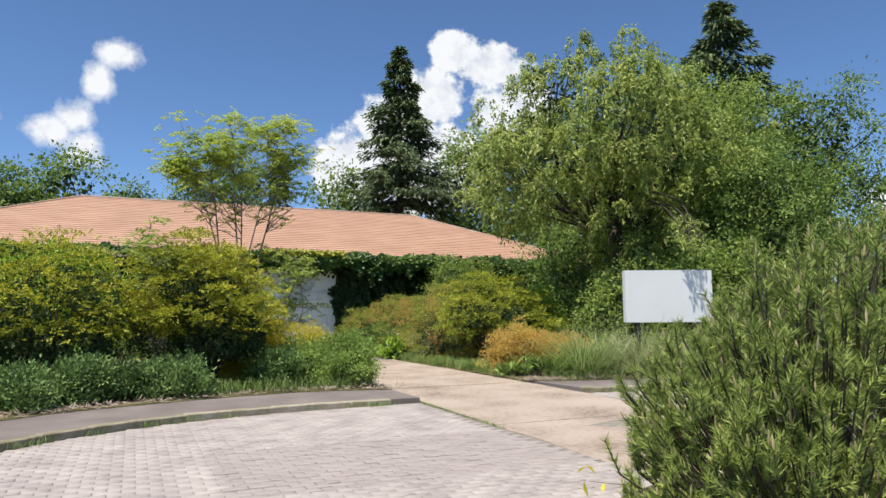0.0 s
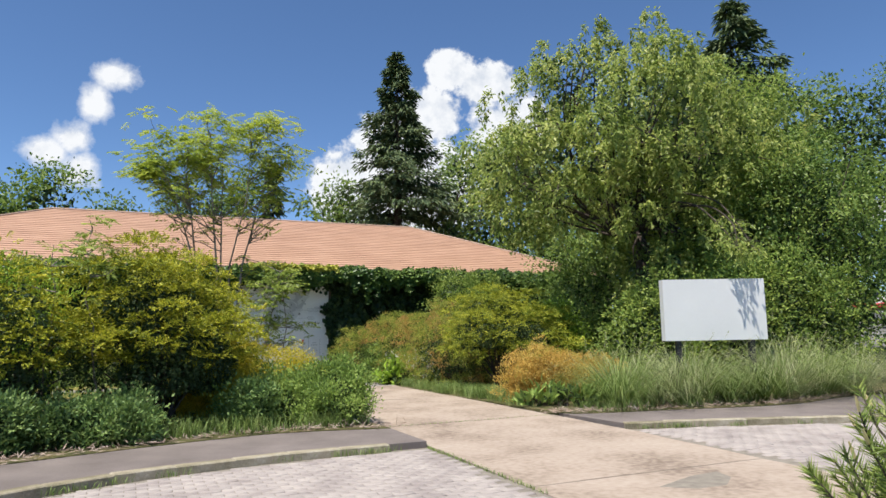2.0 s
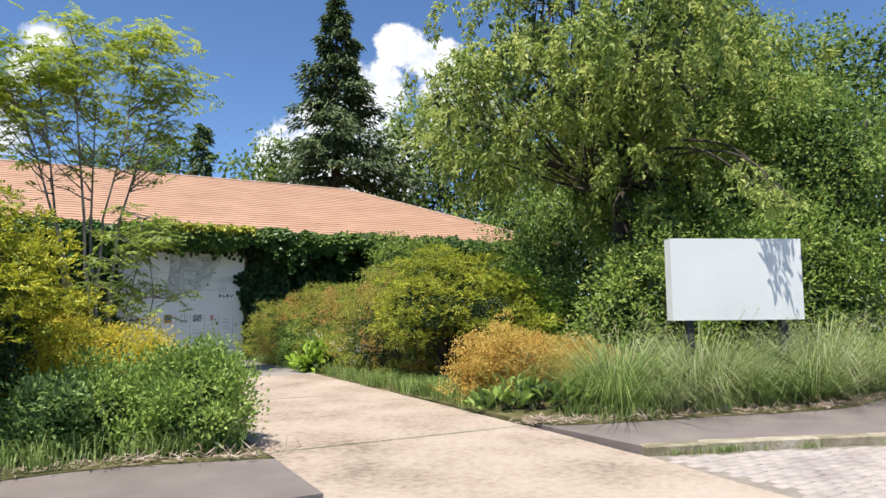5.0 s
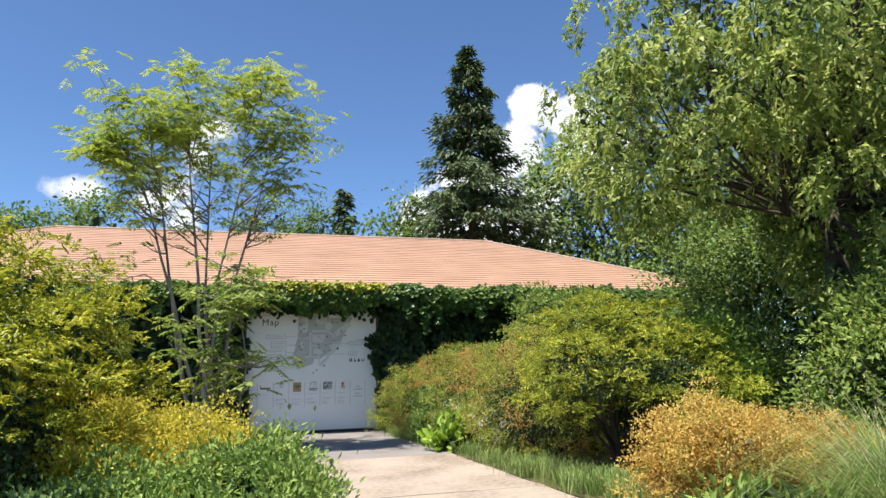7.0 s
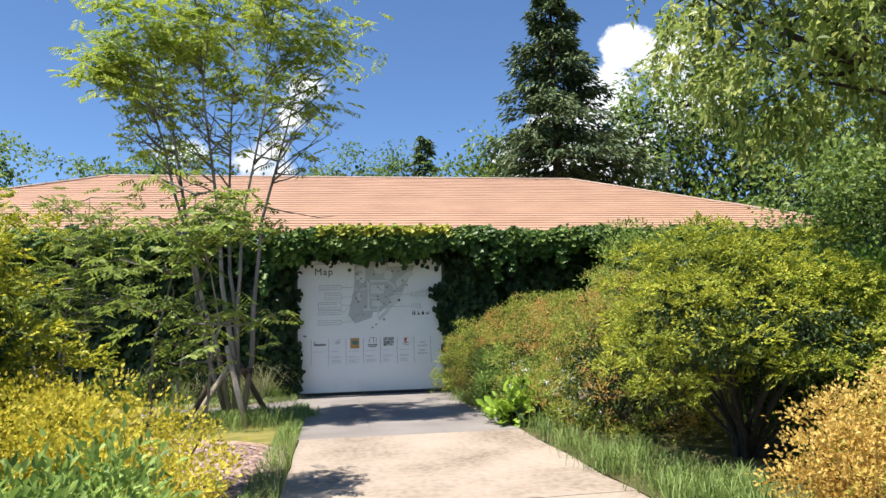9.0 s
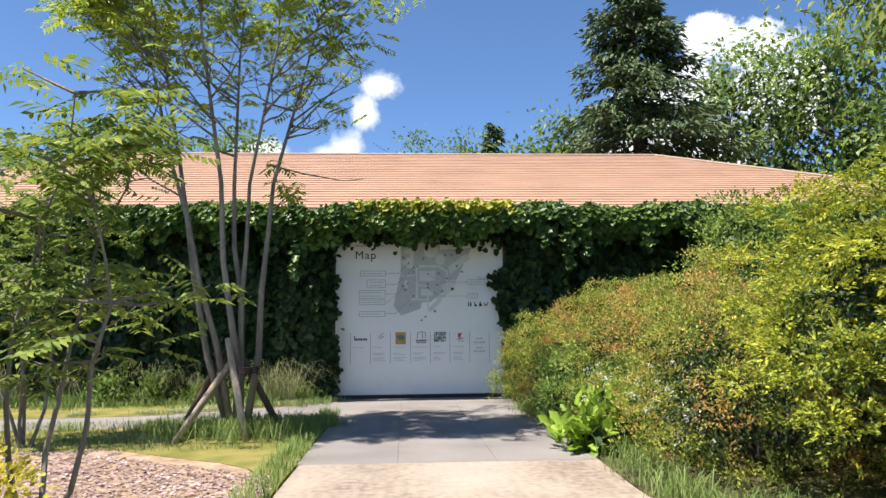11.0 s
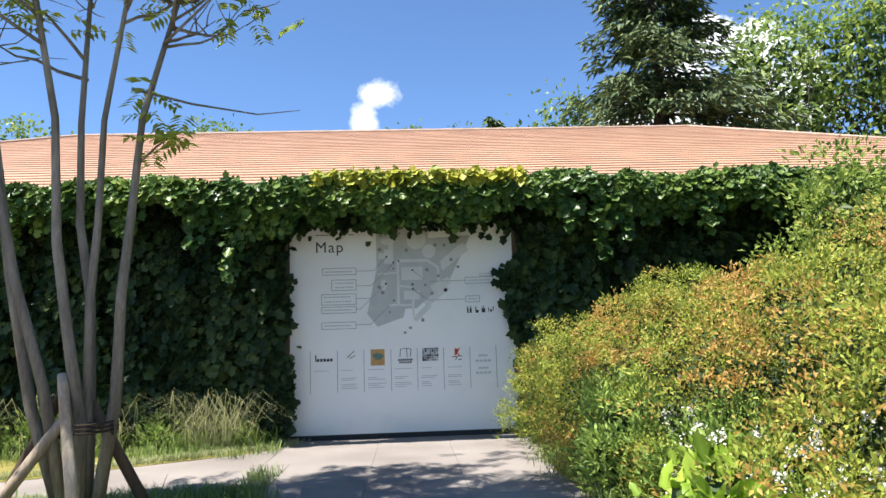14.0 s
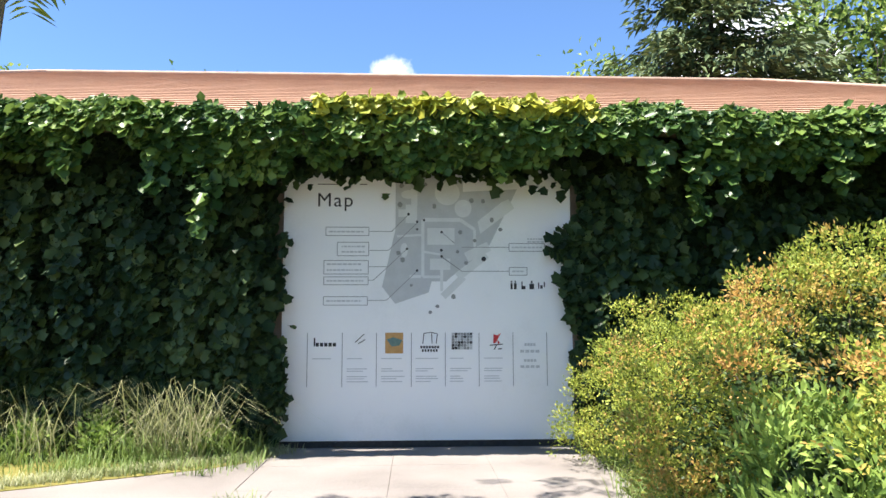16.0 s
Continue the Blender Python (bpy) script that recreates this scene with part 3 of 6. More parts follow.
sheet("planting_bed_west", [(-20, 1.2), (-7.2, 1.2)] + BACK_L[::-1][1:] + [(0.74, 7.3), (0.74, 11.6), (-2.6, 11.6), (-3.2, 15.9), (-20, 15.9)], -0.004, M_SOIL, "weedy brown planting bed beside the drive", "planting bed")
sheet("mulch_bed", [(-2.55, 11.62), (0.72, 11.62), (0.70, 13.6), (0.58, 14.26), (0.3, 14.8), (-0.02, 15.1), (-0.8, 15.6), (-1.67, 16.25), (-2.1, 15.95), (-3.1, 15.85)], 0.015, M_MULCH, "bed of pale brown bark mulch", "mulch bed")
LAWN_EDGE = smooth_line([(-14, 17.7), (-2.77, 18.0), (-1.56, 18.2), (-0.5, 18.42), (0.25, 18.42), (0.60, 18.3), (0.72, 18.0)], 4)
sheet("lawn", [(-20, 15.92), (-3.15, 15.92), (-2.15, 16.0), (-1.67, 16.29), (-0.78, 15.65), (0.0, 15.14), (0.33, 14.82), (0.62, 14.28), (0.74, 13.7), (0.73, 16.5), (0.725, 17.6)] + LAWN_EDGE[::-1] + [(-20, 17.7)], 0.008, M_MOSS, "dry yellow-green mossy lawn", "lawn")
PATH_BACK = smooth_line([(0.41, 21.5), (0.02, 21.0), (-0.93, 20.45), (-1.8, 20.0), (-3.49, 19.5), (-14, 19.2)], 4)
sheet("side_path", LAWN_EDGE + [(0.735, 20.0), (0.412, 20.02)] + PATH_BACK, -0.003, M_PATH, "narrow grey asphalt side path along the wall", "path")
sheet("wall_border", [(-20, 19.25)] + PATH_BACK[::-1] + [(0.41, 22.0), (-20, 22.0)], 0.004, M_MOSS, "strip of dry grass at the foot of the ivy wall", "grass strip")
sheet("planting_bed_east", [(3.78, 7.42)] + BACK_R[::-1][1:] + [(24, 6.4), (24, 22.0), (3.92, 22.0), (3.90, 20.0), (3.78, 20.0)], -0.006, M_SOIL, "weedy planting bed full of shrubs beside the drive", "planting bed")

# ---- building ----
EX0, EX1, EY0, EY1, EZ = -11.95, 15.75, 21.28, 34.1, 3.68
RX0, RX1, RY, RZ = -5.55, 9.33, 27.70, 6.39
house = thing("pavilion", "long low pavilion with a hipped terracotta roof, overgrown with ivy", "building")
for nm, lo, hi in (("wall", (EX0 + 0.7, 22.06, -0.2), (EX1 - 0.7, 22.36, 3.555)), ("wall", (EX0 + 0.7, 33.1, -0.2), (EX1 - 0.7, 33.4, 3.555)),
                   ("wall", (EX0 + 0.7, 22.36, -0.2), (EX0 + 1.0, 33.1, 3.555)), ("wall", (EX1 - 1.0, 22.36, -0.2), (EX1 - 0.7, 33.1, 3.555))):
    g = Geo()
    g.box(lo, hi)
    part(nm, g, M_WALL, house)
g = Geo()
g.box((EX0 + 0.05, EY0 + 0.05, 3.56), (EX1 - 0.05, EY1 - 0.05, 3.64))
part("soffit", g, M_WALL, house)


def roof_side(e0, e1, r0, r1, courses=27):
    """One roof slope laid in courses, each with a raised lower edge."""
    e0, e1, r0, r1 = (Vector(p) for p in (e0, e1, r0, r1))
    nrm = (e1 - e0).cross(r0 - e0).normalized()
    g = Geo()
    vs = [e0, e1]
    for i in range(courses):
        s, t = i / courses, (i + 1) / courses
        up0, up1 = nrm * 0.019, nrm * 0.004
        vs += [e0.lerp(r0, s) + up0, e1.lerp(r1, s) + up0, e0.lerp(r0, t) + up1, e1.lerp(r1, t) + up1]
    g.add(vs, [(k, k + 1, k + 3, k + 2) for k in range(0, len(vs) - 2, 2)])
    return g


A, B, C, D = (EX0, EY0, EZ), (EX1, EY0, EZ), (EX1, EY1, EZ), (EX0, EY1, EZ)
P, Q = (RX0, RY, RZ), (RX1, RY, RZ)
for e0, e1, r0, r1 in ((A, B, P, Q), (B, C, Q, Q), (C, D, Q, P), (D, A, P, P)):
    part("roof", roof_side(e0, e1, r0, r1), M_ROOF, house)
g = Geo()
for a, b in ((P, Q), (A, P), (B, Q), (C, Q), (D, P)):
    a, b = Vector(a), Vector(b)
    g.tube([a + Vector((0, 0, 0.02)), b + Vector((0, 0, 0.02))], [0.045, 0.045], 8)
part("ridge_cap", g, M_TRIM, house)
g = Geo()
g.box((EX0, EY0 - 0.03, EZ - 0.13), (EX1, EY0 + 0.02, EZ + 0.01))
g.box((EX1 - 0.02, EY0 + 0.02, EZ - 0.13), (EX1 + 0.03, EY1, EZ + 0.01))
g.box((EX0 - 0.03, EY0 + 0.02, EZ - 0.13), (EX0 + 0.02, EY1, EZ + 0.01))
part("fascia", g, M_TRIM, house)

# ---- map board ----
BX0, BX1, BY, BZ0, BZ1 = 0.41, 3.84, 22.0, 0.005, 3.34
board = thing("map_board", "large white information board with a grey map, edged by ivy", "map board", (0, 0, 0))
g = Geo()
g.box((BX0, BY, BZ0), (BX1, BY + 0.05, BZ1))
part("panel", g, M_WHITE, board)
# black strip below the panel, drawn in place of the shadow at its foot
g = Geo()
g.box((BX0 + 0.02, BY + 0.012, -0.12), (BX1 - 0.02, BY + 0.05, BZ0))
part("base_shadow_strip", g, M_INK, board, "black strip standing in for the shadow under the board")
for x0, x1 in ((BX0 - 0.12, BX0 - 0.004), (BX1 + 0.004, BX1 + 0.14)):
    g = Geo()
    g.box((x0, BY - 0.02, -0.12), (x1, BY + 0.058, BZ1))
    part("post", g, M_WALL, board, "brown weathered post")


def bx(px):
    """Board coordinates: the board is measured in hundredths of its width, from its upper left."""
    return BX0 + px * 0.0344


def bz(px):
    return BZ1 - 0.16 - (px + float(np.interp(px, [0, 9, 15, 43, 55, 62, 75], [3.2, 3.4, 4.6, 3.8, 1.6, 1.2, -0.6]))) * 0.0344


def flat(outline, y, depth=0.002):
    """A thin printed shape on the board's face; outline in board units."""
    g = Geo()
    n = len(outline)
    g.add([(bx(u), y, bz(v)) for u, v in outline] + [(bx(u), y + depth, bz(v)) for u, v in outline], [tuple(range(n)), tuple(range(2 * n - 1, n - 1, -1))] + [(i, n + i, n + (i + 1) % n, (i + 1) % n) for i in range(n)])
    return g


def rect(u0, v0, u1, v1):
    return [(u0, v0), (u0, v1), (u1, v1), (u1, v0)]


def bar(geo, a, b, w, y):
    y = y - 0.00002 * (len(geo.f) % 80)
    (u0, v0), (u1, v1) = a, b
    L = math.hypot(u1 - u0, v1 - v0)
    nx, ny = -(v1 - v0) / L * w / 2, (u1 - u0) / L * w / 2
    q = flat([(u0 + nx, v0 + ny), (u1 + nx, v1 + ny), (u1 - nx, v1 - ny), (u0 - nx, v0 - ny)], y, 0.0015)
    geo.add(q.v, q.f)


F1, F2, F3 = BY - 0.003, BY - 0.006, BY - 0.009
plan_shape = [(38.5, -2), (38.5, 16), (34, 36.5), (38.5, 42.5), (50, 38.5), (51, 34.6), (56, 34.6), (58, 32.8), (70, 24), (78, 9), (81, 3), (62, 4), (62, -2)]
part("map_area", flat(plan_shape, F1), M_MAPGREY, board, "grey printed site map")
g = Geo()
for a, b, w in (((48, 13), (61, 13), 1.1), ((61, 13), (66, 16), 1.1), ((66, 16), (66, 26), 0.9), ((48, 13), (48, 33), 1.1), ((39, 18.5), (48, 18), 0.8), ((48, 33), (55, 33), 1.0), ((54.5, 28), (54.5, 38), 1.0), ((48, 24), (54, 25), 0.8), ((45, 3), (45, 9), 2.2), ((63, 26), (71, 22), 3.5), ((60, 33), (70, 25), 3.0), ((55, 40), (62, 33), 2.5)):
    bar(g, a, b, w, F2)
for cx, cy, rx, ry in ((56.5, 4.5, 4.4, 4.2), (62, 9.5, 3.0, 2.8), (43, 5, 2.6, 1.5), (41.5, 23.5, 1.3, 2.6)):
    q = flat([(cx + rx * math.cos(k * math.pi / 8), cy - ry * math.sin(k * math.pi / 8)) for k in range(16)], F2 - 0.00002 * (len(g.f) % 80))
    g.add(q.v, q.f)
for o in (rect(49.5, 15.5, 59, 21.5), rect(50.5, 26.5, 57.5, 30.5), rect(42, 8.5, 46, 14), rect(39.5, 10, 45, 12.2), rect(43.5, 32.4, 47.3, 33.4), [(67, 13.5), (68, 17.5), (80, 9.5), (78, 6.5), (75.5, 7.5)]):
    q = flat(o, F2 - 0.0017 - 0.00001 * (len(g.f) % 90))
    g.add(q.v, q.f)
tagged(part("map_print", g, M_MAPPALE, board, "pale printed paths and buildings"), kind="stuff")
g = Geo()
rng = np.random.default_rng(5)
for cx, cy in ((40.5, 2), (44.8, 0.8), (52, 9), (40, 8.5), (65, 7), (69, 7.2), (75, 16), (61, 17), (63, 28), (41, 27), (39.5, 24.5), (44, 36), (58.5, 40), (53, 43.5), (50.5, 46), (60, 24), (66, 20), (49, 1.5), (72, 13)):
    rr = rng.uniform(0.5, 1.0)
    q = flat([(cx + rr * math.cos(k * math.pi / 4) * rng.uniform(0.7, 1.2), cy - rr * math.sin(k * math.pi / 4)) for k in range(8)], F3)
    g.add(q.v, q.f)
tagged(part("map_trees", g, M_MAPDARK, board), kind="stuff")
g = Geo()
for u0, v0, u1, v1 in ((14.5, 15.3, 29.3, 18.3), (18.5, 20.7, 29.3, 25.5), (14, 27.2, 29.2, 32), (14, 33, 29.2, 35.8), (14, 40, 29, 43), (78, 21, 90.5, 23.8), (78, 29.6, 84.2, 32.4)):
    for a, b in (((u0, v0), (u1, v0)), ((u1, v0), (u1, v1)), ((u1, v1), (u0, v1)), ((u0, v1), (u0, v0))):
        bar(g, a, b, 0.22, F1)
for line in (((29.3, 16.8), (37.2, 16.8), (43, 11.5)), ((29.3, 23.6), (36, 23.6), (46, 14)), ((29.2, 29.4), (36, 29.4), (42.5, 23)), ((29.2, 34.2), (31, 34.2), (36, 29.4)), ((29, 41.3), (35.5, 41.3), (46, 31)), ((78, 22.4), (61.5, 22.4)), ((78, 31), (61.5, 31), (54.5, 25.7)), ((61.5, 31), (54.5, 26)), ((54.5, 17), (59, 21))):
    for a, b in zip(line, line[1:]):
        bar(g, a, b, 0.2, F3 - 0.001)
for u in (8.8, 20.6, 32.2, 44.1, 55.7, 67.3, 79, 90.7):
    bar(g, (u, 54.5), (u, 75), 0.22, F1)
tagged(part("callout_frames", g, M_LINE, board, "thin printed callout boxes and leader lines"), kind="stuff")
g = Geo()
for u, v, r in ((69.1, 26.6, 0.85), (43, 11.4, 0.45), (46, 13.6, 0.4), (48.4, 13.1, 0.4), (46, 16, 0.4), (42.5, 23, 0.45), (54.5, 17, 0.45), (54.5, 25.7, 0.45), (54.4, 23.5, 0.5), (46, 30.8, 0.45)):
    q = flat([(u + r * math.cos(k * math.pi / 6), v - r * math.sin(k * math.pi / 6)) for k in range(12)], F3 - 0.002)
    g.add(q.v, q.f)
# small pictograms: two figures, a chair, a table, a sink, all as plain shapes
for o in (rect(78.4, 35.2, 79.1, 37.4), rect(78.5, 34.4, 79.0, 35.0), rect(79.6, 35.2, 80.5, 37.4), rect(79.8, 34.4, 80.3, 35.0), rect(82.2, 34.6, 82.6, 36.4), rect(82.2, 36.2, 83.6, 37.4), rect(85.0, 35.4, 86.6, 37.4), rect(85.5, 34.4, 86.1, 35.2), rect(88, 35, 88.4, 37.2), rect(88.8, 36, 89.6, 37.2), rect(90, 34.8, 90.4, 36.6)):
    q = flat(o, F1)
    g.add(q.v, q.f)
tagged(part("pictograms", g, M_INK, board, "small black pictograms and dots"), kind="stuff")
g = Geo()
rng = np.random.default_rng(9)
for u0, v0, u1, rows, pitch in ((15.5, 16.9, 27.5, 1, 1), (20, 22.2, 28, 2, 1.9), (15, 28.5, 27, 2, 2.1), (15, 34.4, 27.5, 1, 1), (15, 41.5, 27, 1, 1), (79, 22.4, 89.5, 1, 1), (84.5, 19.4, 90.5, 2, 1.0), (79, 31, 83, 1, 1)):
    for k in range(rows):
        u = u0
        while u < u1:
            w = rng.uniform(0.5, 1.6)
            bar(g, (u, v0 + k * pitch), (min(u + w, u1), v0 + k * pitch), 0.55, F1)
            u += w + 0.3
for c in range(6):
    u0 = 10 + c * 11.7
    for v in (64, 68, 68.9, 71, 71.9, 73):
        if c == 0 and v > 66:
            continue
        bar(g, (u0 + 0.5, v), (u0 + rng.uniform(4, 9), v), 0.32, F1)
for v, w in ((59, 4), (61.4, 7), (65, 4.5), (67.4, 7)):
    for k in range(4):
        bar(g, (85 - w / 2 + k * w / 4, v), (85 - w / 2 + k * w / 4 + w / 5.2, v), 1.0, F1)
tagged(part("small_print", g, M_FAINT, board, "rows of faded small print"), kind="stuff")
g = Geo()
for k in range(5):
    bar(g, (11.6 + k * 1.45, 58.8), (12.7 + k * 1.45, 58.8), 1.3, F1)
bar(g, (11.2, 56.4), (11.2, 59.4), 0.5, F1)
for k in range(7):
    bar(g, (47.2 + k * 0.95, 59.8), (47.9 + k * 0.95, 59.8), 0.9, F1)
    if k < 6:
        bar(g, (47.7 + k * 0.95, 61), (48.3 + k * 0.95, 61), 0.9, F1)
for a, b in (((48, 58.5), (48.4, 54.8)), ((48.4, 54.8), (51, 54.4)), ((51, 54.4), (51.2, 58.5)), ((51, 54.4), (53, 55)), ((53, 55), (52.6, 58.5)), ((25, 58), (28, 55)), ((26, 58.5), (28.4, 57))):
    bar(g, a, b, 0.28, F1)
for a, b in (((71, 59.2), (75.5, 58.8)), ((72.5, 60.8), (73.4, 59)), ((73.8, 60.6), (75.2, 60.4))):
    bar(g, a, b, 0.35, F1)
rng = np.random.default_rng(12)
tagged(part("logos", g, M_INK, board, "small black printed marks"), kind="stuff")
for c in range(7):
    for r in range(6):
        q = flat(rect(57.9 + c * 1.03, 54.6 + r * 1.03, 57.9 + c * 1.03 + 0.92, 54.6 + r * 1.03 + 0.92), F1)
        part("mosaic_tile", q, (M_INK, M_LINE, M_MAPGREY, M_MAPDARK)[int(rng.integers(4))], board)
part("ochre_picture", flat(rect(35.2, 54.5, 41.3, 62), F1), M_OCHRE, board, "ochre printed picture")
part("ochre_picture_centre", flat([(35.6, 57), (38, 56.2), (41, 57.2), (40, 59.2), (37.5, 59.6)], F2), M_TEAL, board)
g = Geo()
for o in ([(72.3, 55.2), (72.2, 58.6), (73.2, 58.2), (74.8, 54.8), (73.6, 55.6)], [(73.6, 57.2), (73.8, 58.8), (74.6, 58.4)]):
    q = flat(o, F1)
    g.add(q.v, q.f)
part("red_mark", g, M_RED, board, "red printed mark")


def lettering(body, size, at, material, parent, spacing=1.0):
    cu = bpy.data.curves.new("lettering", "FONT")
    cu.body, cu.size, cu.space_character, cu.extrude = body, size, spacing, 0.001
    tmp = bpy.data.objects.new("lettering", cu)
    scene.collection.objects.link(tmp)
    dg = bpy.context.evaluated_depsgraph_get()
    me = bpy.data.meshes.new_from_object(tmp.evaluated_get(dg))
    bpy.data.objects.remove(tmp)
    me.materials.clear()
    ob = part("lettering", me, material, parent)
    ob.matrix_local = pose(*at, 90, 0, 0)
    return ob


lettering("Map", 0.235, (bx(11.2), BY - 0.003, bz(9.2)), M_INK, board, 1.15)
g = Geo()
bar(g, (11.5, 1.6), (20.5, 1.6), 0.25, F1)
part("title_rule", g, M_INK, board)
g = Geo()
bar(g, (26, 1.6), (28.6, 1.6), 0.25, F1)
part("title_rule", g, M_INK, board)

# ---- free-standing sign ----
sign = thing("blank_sign", "blank white box sign on posts above tall grass", "sign", (7.475, 7.58, 0))
sign.rotation_euler = (0, 0, math.atan2(-0.76, 1.77))
g = Geo()
g.box((-0.975, 0.0, 1.09), (0.975, 0.20, 2.245), 0.0)
part("box", g, M_SIGN, sign)
for x in (-0.7, 0.7):
    g = Geo()
    g.box((x - 0.05, 0.05, -0.1), (x + 0.05, 0.15, 1.088))
    part("post", g, M_INK, sign, "dark steel post")

# ---- ivy ----
def ivy_sheet(name, label, seed, x0, x1, n, zfun, yfun, mat, size=0.13, hang=0.7):
    """A curtain of ivy: leaves overlap downwards, facing out from the wall."""
    rng = np.random.default_rng(seed)
    x = rng.uniform(x0, x1, n)
    z = zfun(rng, x)
    y = yfun(rng, x, z)
    P = np.stack([x, y, z], 1)
    D = np.stack([rng.normal(size=n) * 0.55, -0.55 + rng.normal(size=n) * 0.3, -hang + rng.normal(size=n) * 0.45], 1)
    me = broad_mesh(name, rng, P, D, size, 0.95)
    return part(name, me, mat)


def lumps(x, seed, k=(0.9, 2.3, 5.1, 9.7)):
    ph = np.random.default_rng(seed).uniform(0, 6.28, len(k))
    return sum(np.sin(x * f + p) / (1 + i * 0.6) for i, (f, p) in enumerate(zip(k, ph))) / 2


def fringe_z(rng, x):
    drop = 0.62 + 0.22 * lumps(x, 3) + 0.12 * lumps(x, 8, (3.1, 7.7, 13.0))
    top = 3.75 + 0.11 * lumps(x, 21, (2.1, 6.3, 11.0))
    q = rng.beta(1.0, 1.25, len(x))
    return top - q * np.clip(drop, 0.35, 1.2)


def fringe_y(rng, x, z):
    return 21.30 - 0.32 * np.sin(np.clip((3.86 - z) / 0.7, 0, 1) * 2.6) - rng.uniform(0, 0.14, len(x)) + 0.10


ivy = thing("ivy", "dense green ivy hanging from the eaves and covering the wall", "ivy")
fr = ivy_sheet("hanging_fringe", "", 31, EX0, EX1, 18000, fringe_z, fringe_y, L_IVY, 0.125)
fr.parent = ivy
gold = ivy_sheet("young_fringe", "", 32, 0.9, 3.9, 700, lambda r, x: 3.78 - r.beta(1, 3, len(x)) * 0.35, lambda r, x, z: 21.18 - r.uniform(0, 0.22, len(x)), L_IVYGOLD, 0.14)
gold.parent, gold["label"] = ivy, "yellow-green young ivy shoots"


def tassels(seed, spots):
    """Shoots that hang below the fringe and catch the sun."""
    rng = np.random.default_rng(seed)
    P = []
    for x, ln, n in spots:
        q = rng.uniform(0, 1, n)
        P.append(np.stack([x + rng.normal(size=n) * 0.10 * (1.2 - q), 21.12 - rng.uniform(0, 0.16, n), 3.35 - q * ln], 1))
    P = np.concatenate(P)
    D = np.stack([rng.normal(size=len(P)) * 0.5, -0.5 + rng.normal(size=len(P)) * 0.3, -0.7 + rng.normal(size=len(P)) * 0.4], 1)
    return part("hanging_shoot", broad_mesh("hanging_shoot", rng, P, D, 0.14, 0.95), L_IVY, ivy)


for k, (x, ln) in enumerate(((-0.25, 1.0), (-0.75, 0.55), (-1.7, 0.4), (4.55, 0.45), (5.0, 0.85), (5.35, 0.6), (6.6, 0.5), (-3.2, 0.6), (8.4, 0.5))):
    tassels(330 + k, ((x, ln, 60),))


def wall_z(rng, x):
    return 3.6 * rng.uniform(0.0, 1.0, len(x)) ** 0.85


def wall_y(rng, x, z):
    return 21.98 - 0.16 * (0.5 + 0.5 * lumps(x * 1.7 + z * 2.1, 5)) - rng.uniform(0, 0.12, len(x))


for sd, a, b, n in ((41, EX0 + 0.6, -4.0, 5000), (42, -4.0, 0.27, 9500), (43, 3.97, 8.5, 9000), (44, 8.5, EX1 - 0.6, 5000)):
    w = ivy_sheet("wall_cover", "", sd, a, b, n, wall_z, wall_y, L_IVYSHADE, 0.16, 0.8)
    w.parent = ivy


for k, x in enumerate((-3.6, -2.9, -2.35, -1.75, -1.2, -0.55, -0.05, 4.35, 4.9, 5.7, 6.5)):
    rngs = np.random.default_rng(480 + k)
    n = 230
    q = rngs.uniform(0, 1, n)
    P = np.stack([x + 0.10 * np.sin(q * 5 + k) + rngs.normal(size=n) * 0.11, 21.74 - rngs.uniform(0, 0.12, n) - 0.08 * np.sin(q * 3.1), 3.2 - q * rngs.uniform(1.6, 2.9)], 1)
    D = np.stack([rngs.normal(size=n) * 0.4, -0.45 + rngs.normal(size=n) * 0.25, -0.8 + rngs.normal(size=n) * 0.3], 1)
    tagged(part("hanging_strand", broad_mesh("hanging_strand", rngs, P, D, 0.15, 0.95), L_IVYSHADE, ivy), kind="stuff")


def creep(rng, edge, sgn, n, reach, z0, z1):
    """Leaves that creep from the wall over the board's edge."""
    z = rng.uniform(z0, z1, n)
    x = edge + sgn * np.abs(rng.normal(size=n)) * reach * (0.55 + 0.6 * lumps(z * 1.9, 6 + int(sgn)))
    return np.stack([x, BY - 0.03 - rng.uniform(0, 0.12, n), z], 1)


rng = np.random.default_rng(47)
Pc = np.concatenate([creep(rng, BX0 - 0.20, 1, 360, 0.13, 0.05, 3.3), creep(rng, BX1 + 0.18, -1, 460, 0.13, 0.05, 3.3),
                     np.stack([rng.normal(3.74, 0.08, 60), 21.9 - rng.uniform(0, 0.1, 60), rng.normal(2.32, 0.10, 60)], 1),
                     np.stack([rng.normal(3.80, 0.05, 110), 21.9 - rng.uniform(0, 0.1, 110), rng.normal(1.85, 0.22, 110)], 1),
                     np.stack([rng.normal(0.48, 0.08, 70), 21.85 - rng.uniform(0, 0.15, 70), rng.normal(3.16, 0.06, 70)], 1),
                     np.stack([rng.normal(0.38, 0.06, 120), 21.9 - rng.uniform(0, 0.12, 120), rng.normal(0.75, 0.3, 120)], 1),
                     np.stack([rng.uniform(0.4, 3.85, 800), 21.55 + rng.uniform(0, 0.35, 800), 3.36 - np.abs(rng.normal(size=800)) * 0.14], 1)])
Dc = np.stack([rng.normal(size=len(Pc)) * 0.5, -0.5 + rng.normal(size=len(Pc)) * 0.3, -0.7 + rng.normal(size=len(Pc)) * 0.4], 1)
part("creeping_edge", broad_mesh("creeping_edge", rng, Pc, Dc, 0.14, 0.95), L_IVYSHADE, ivy)


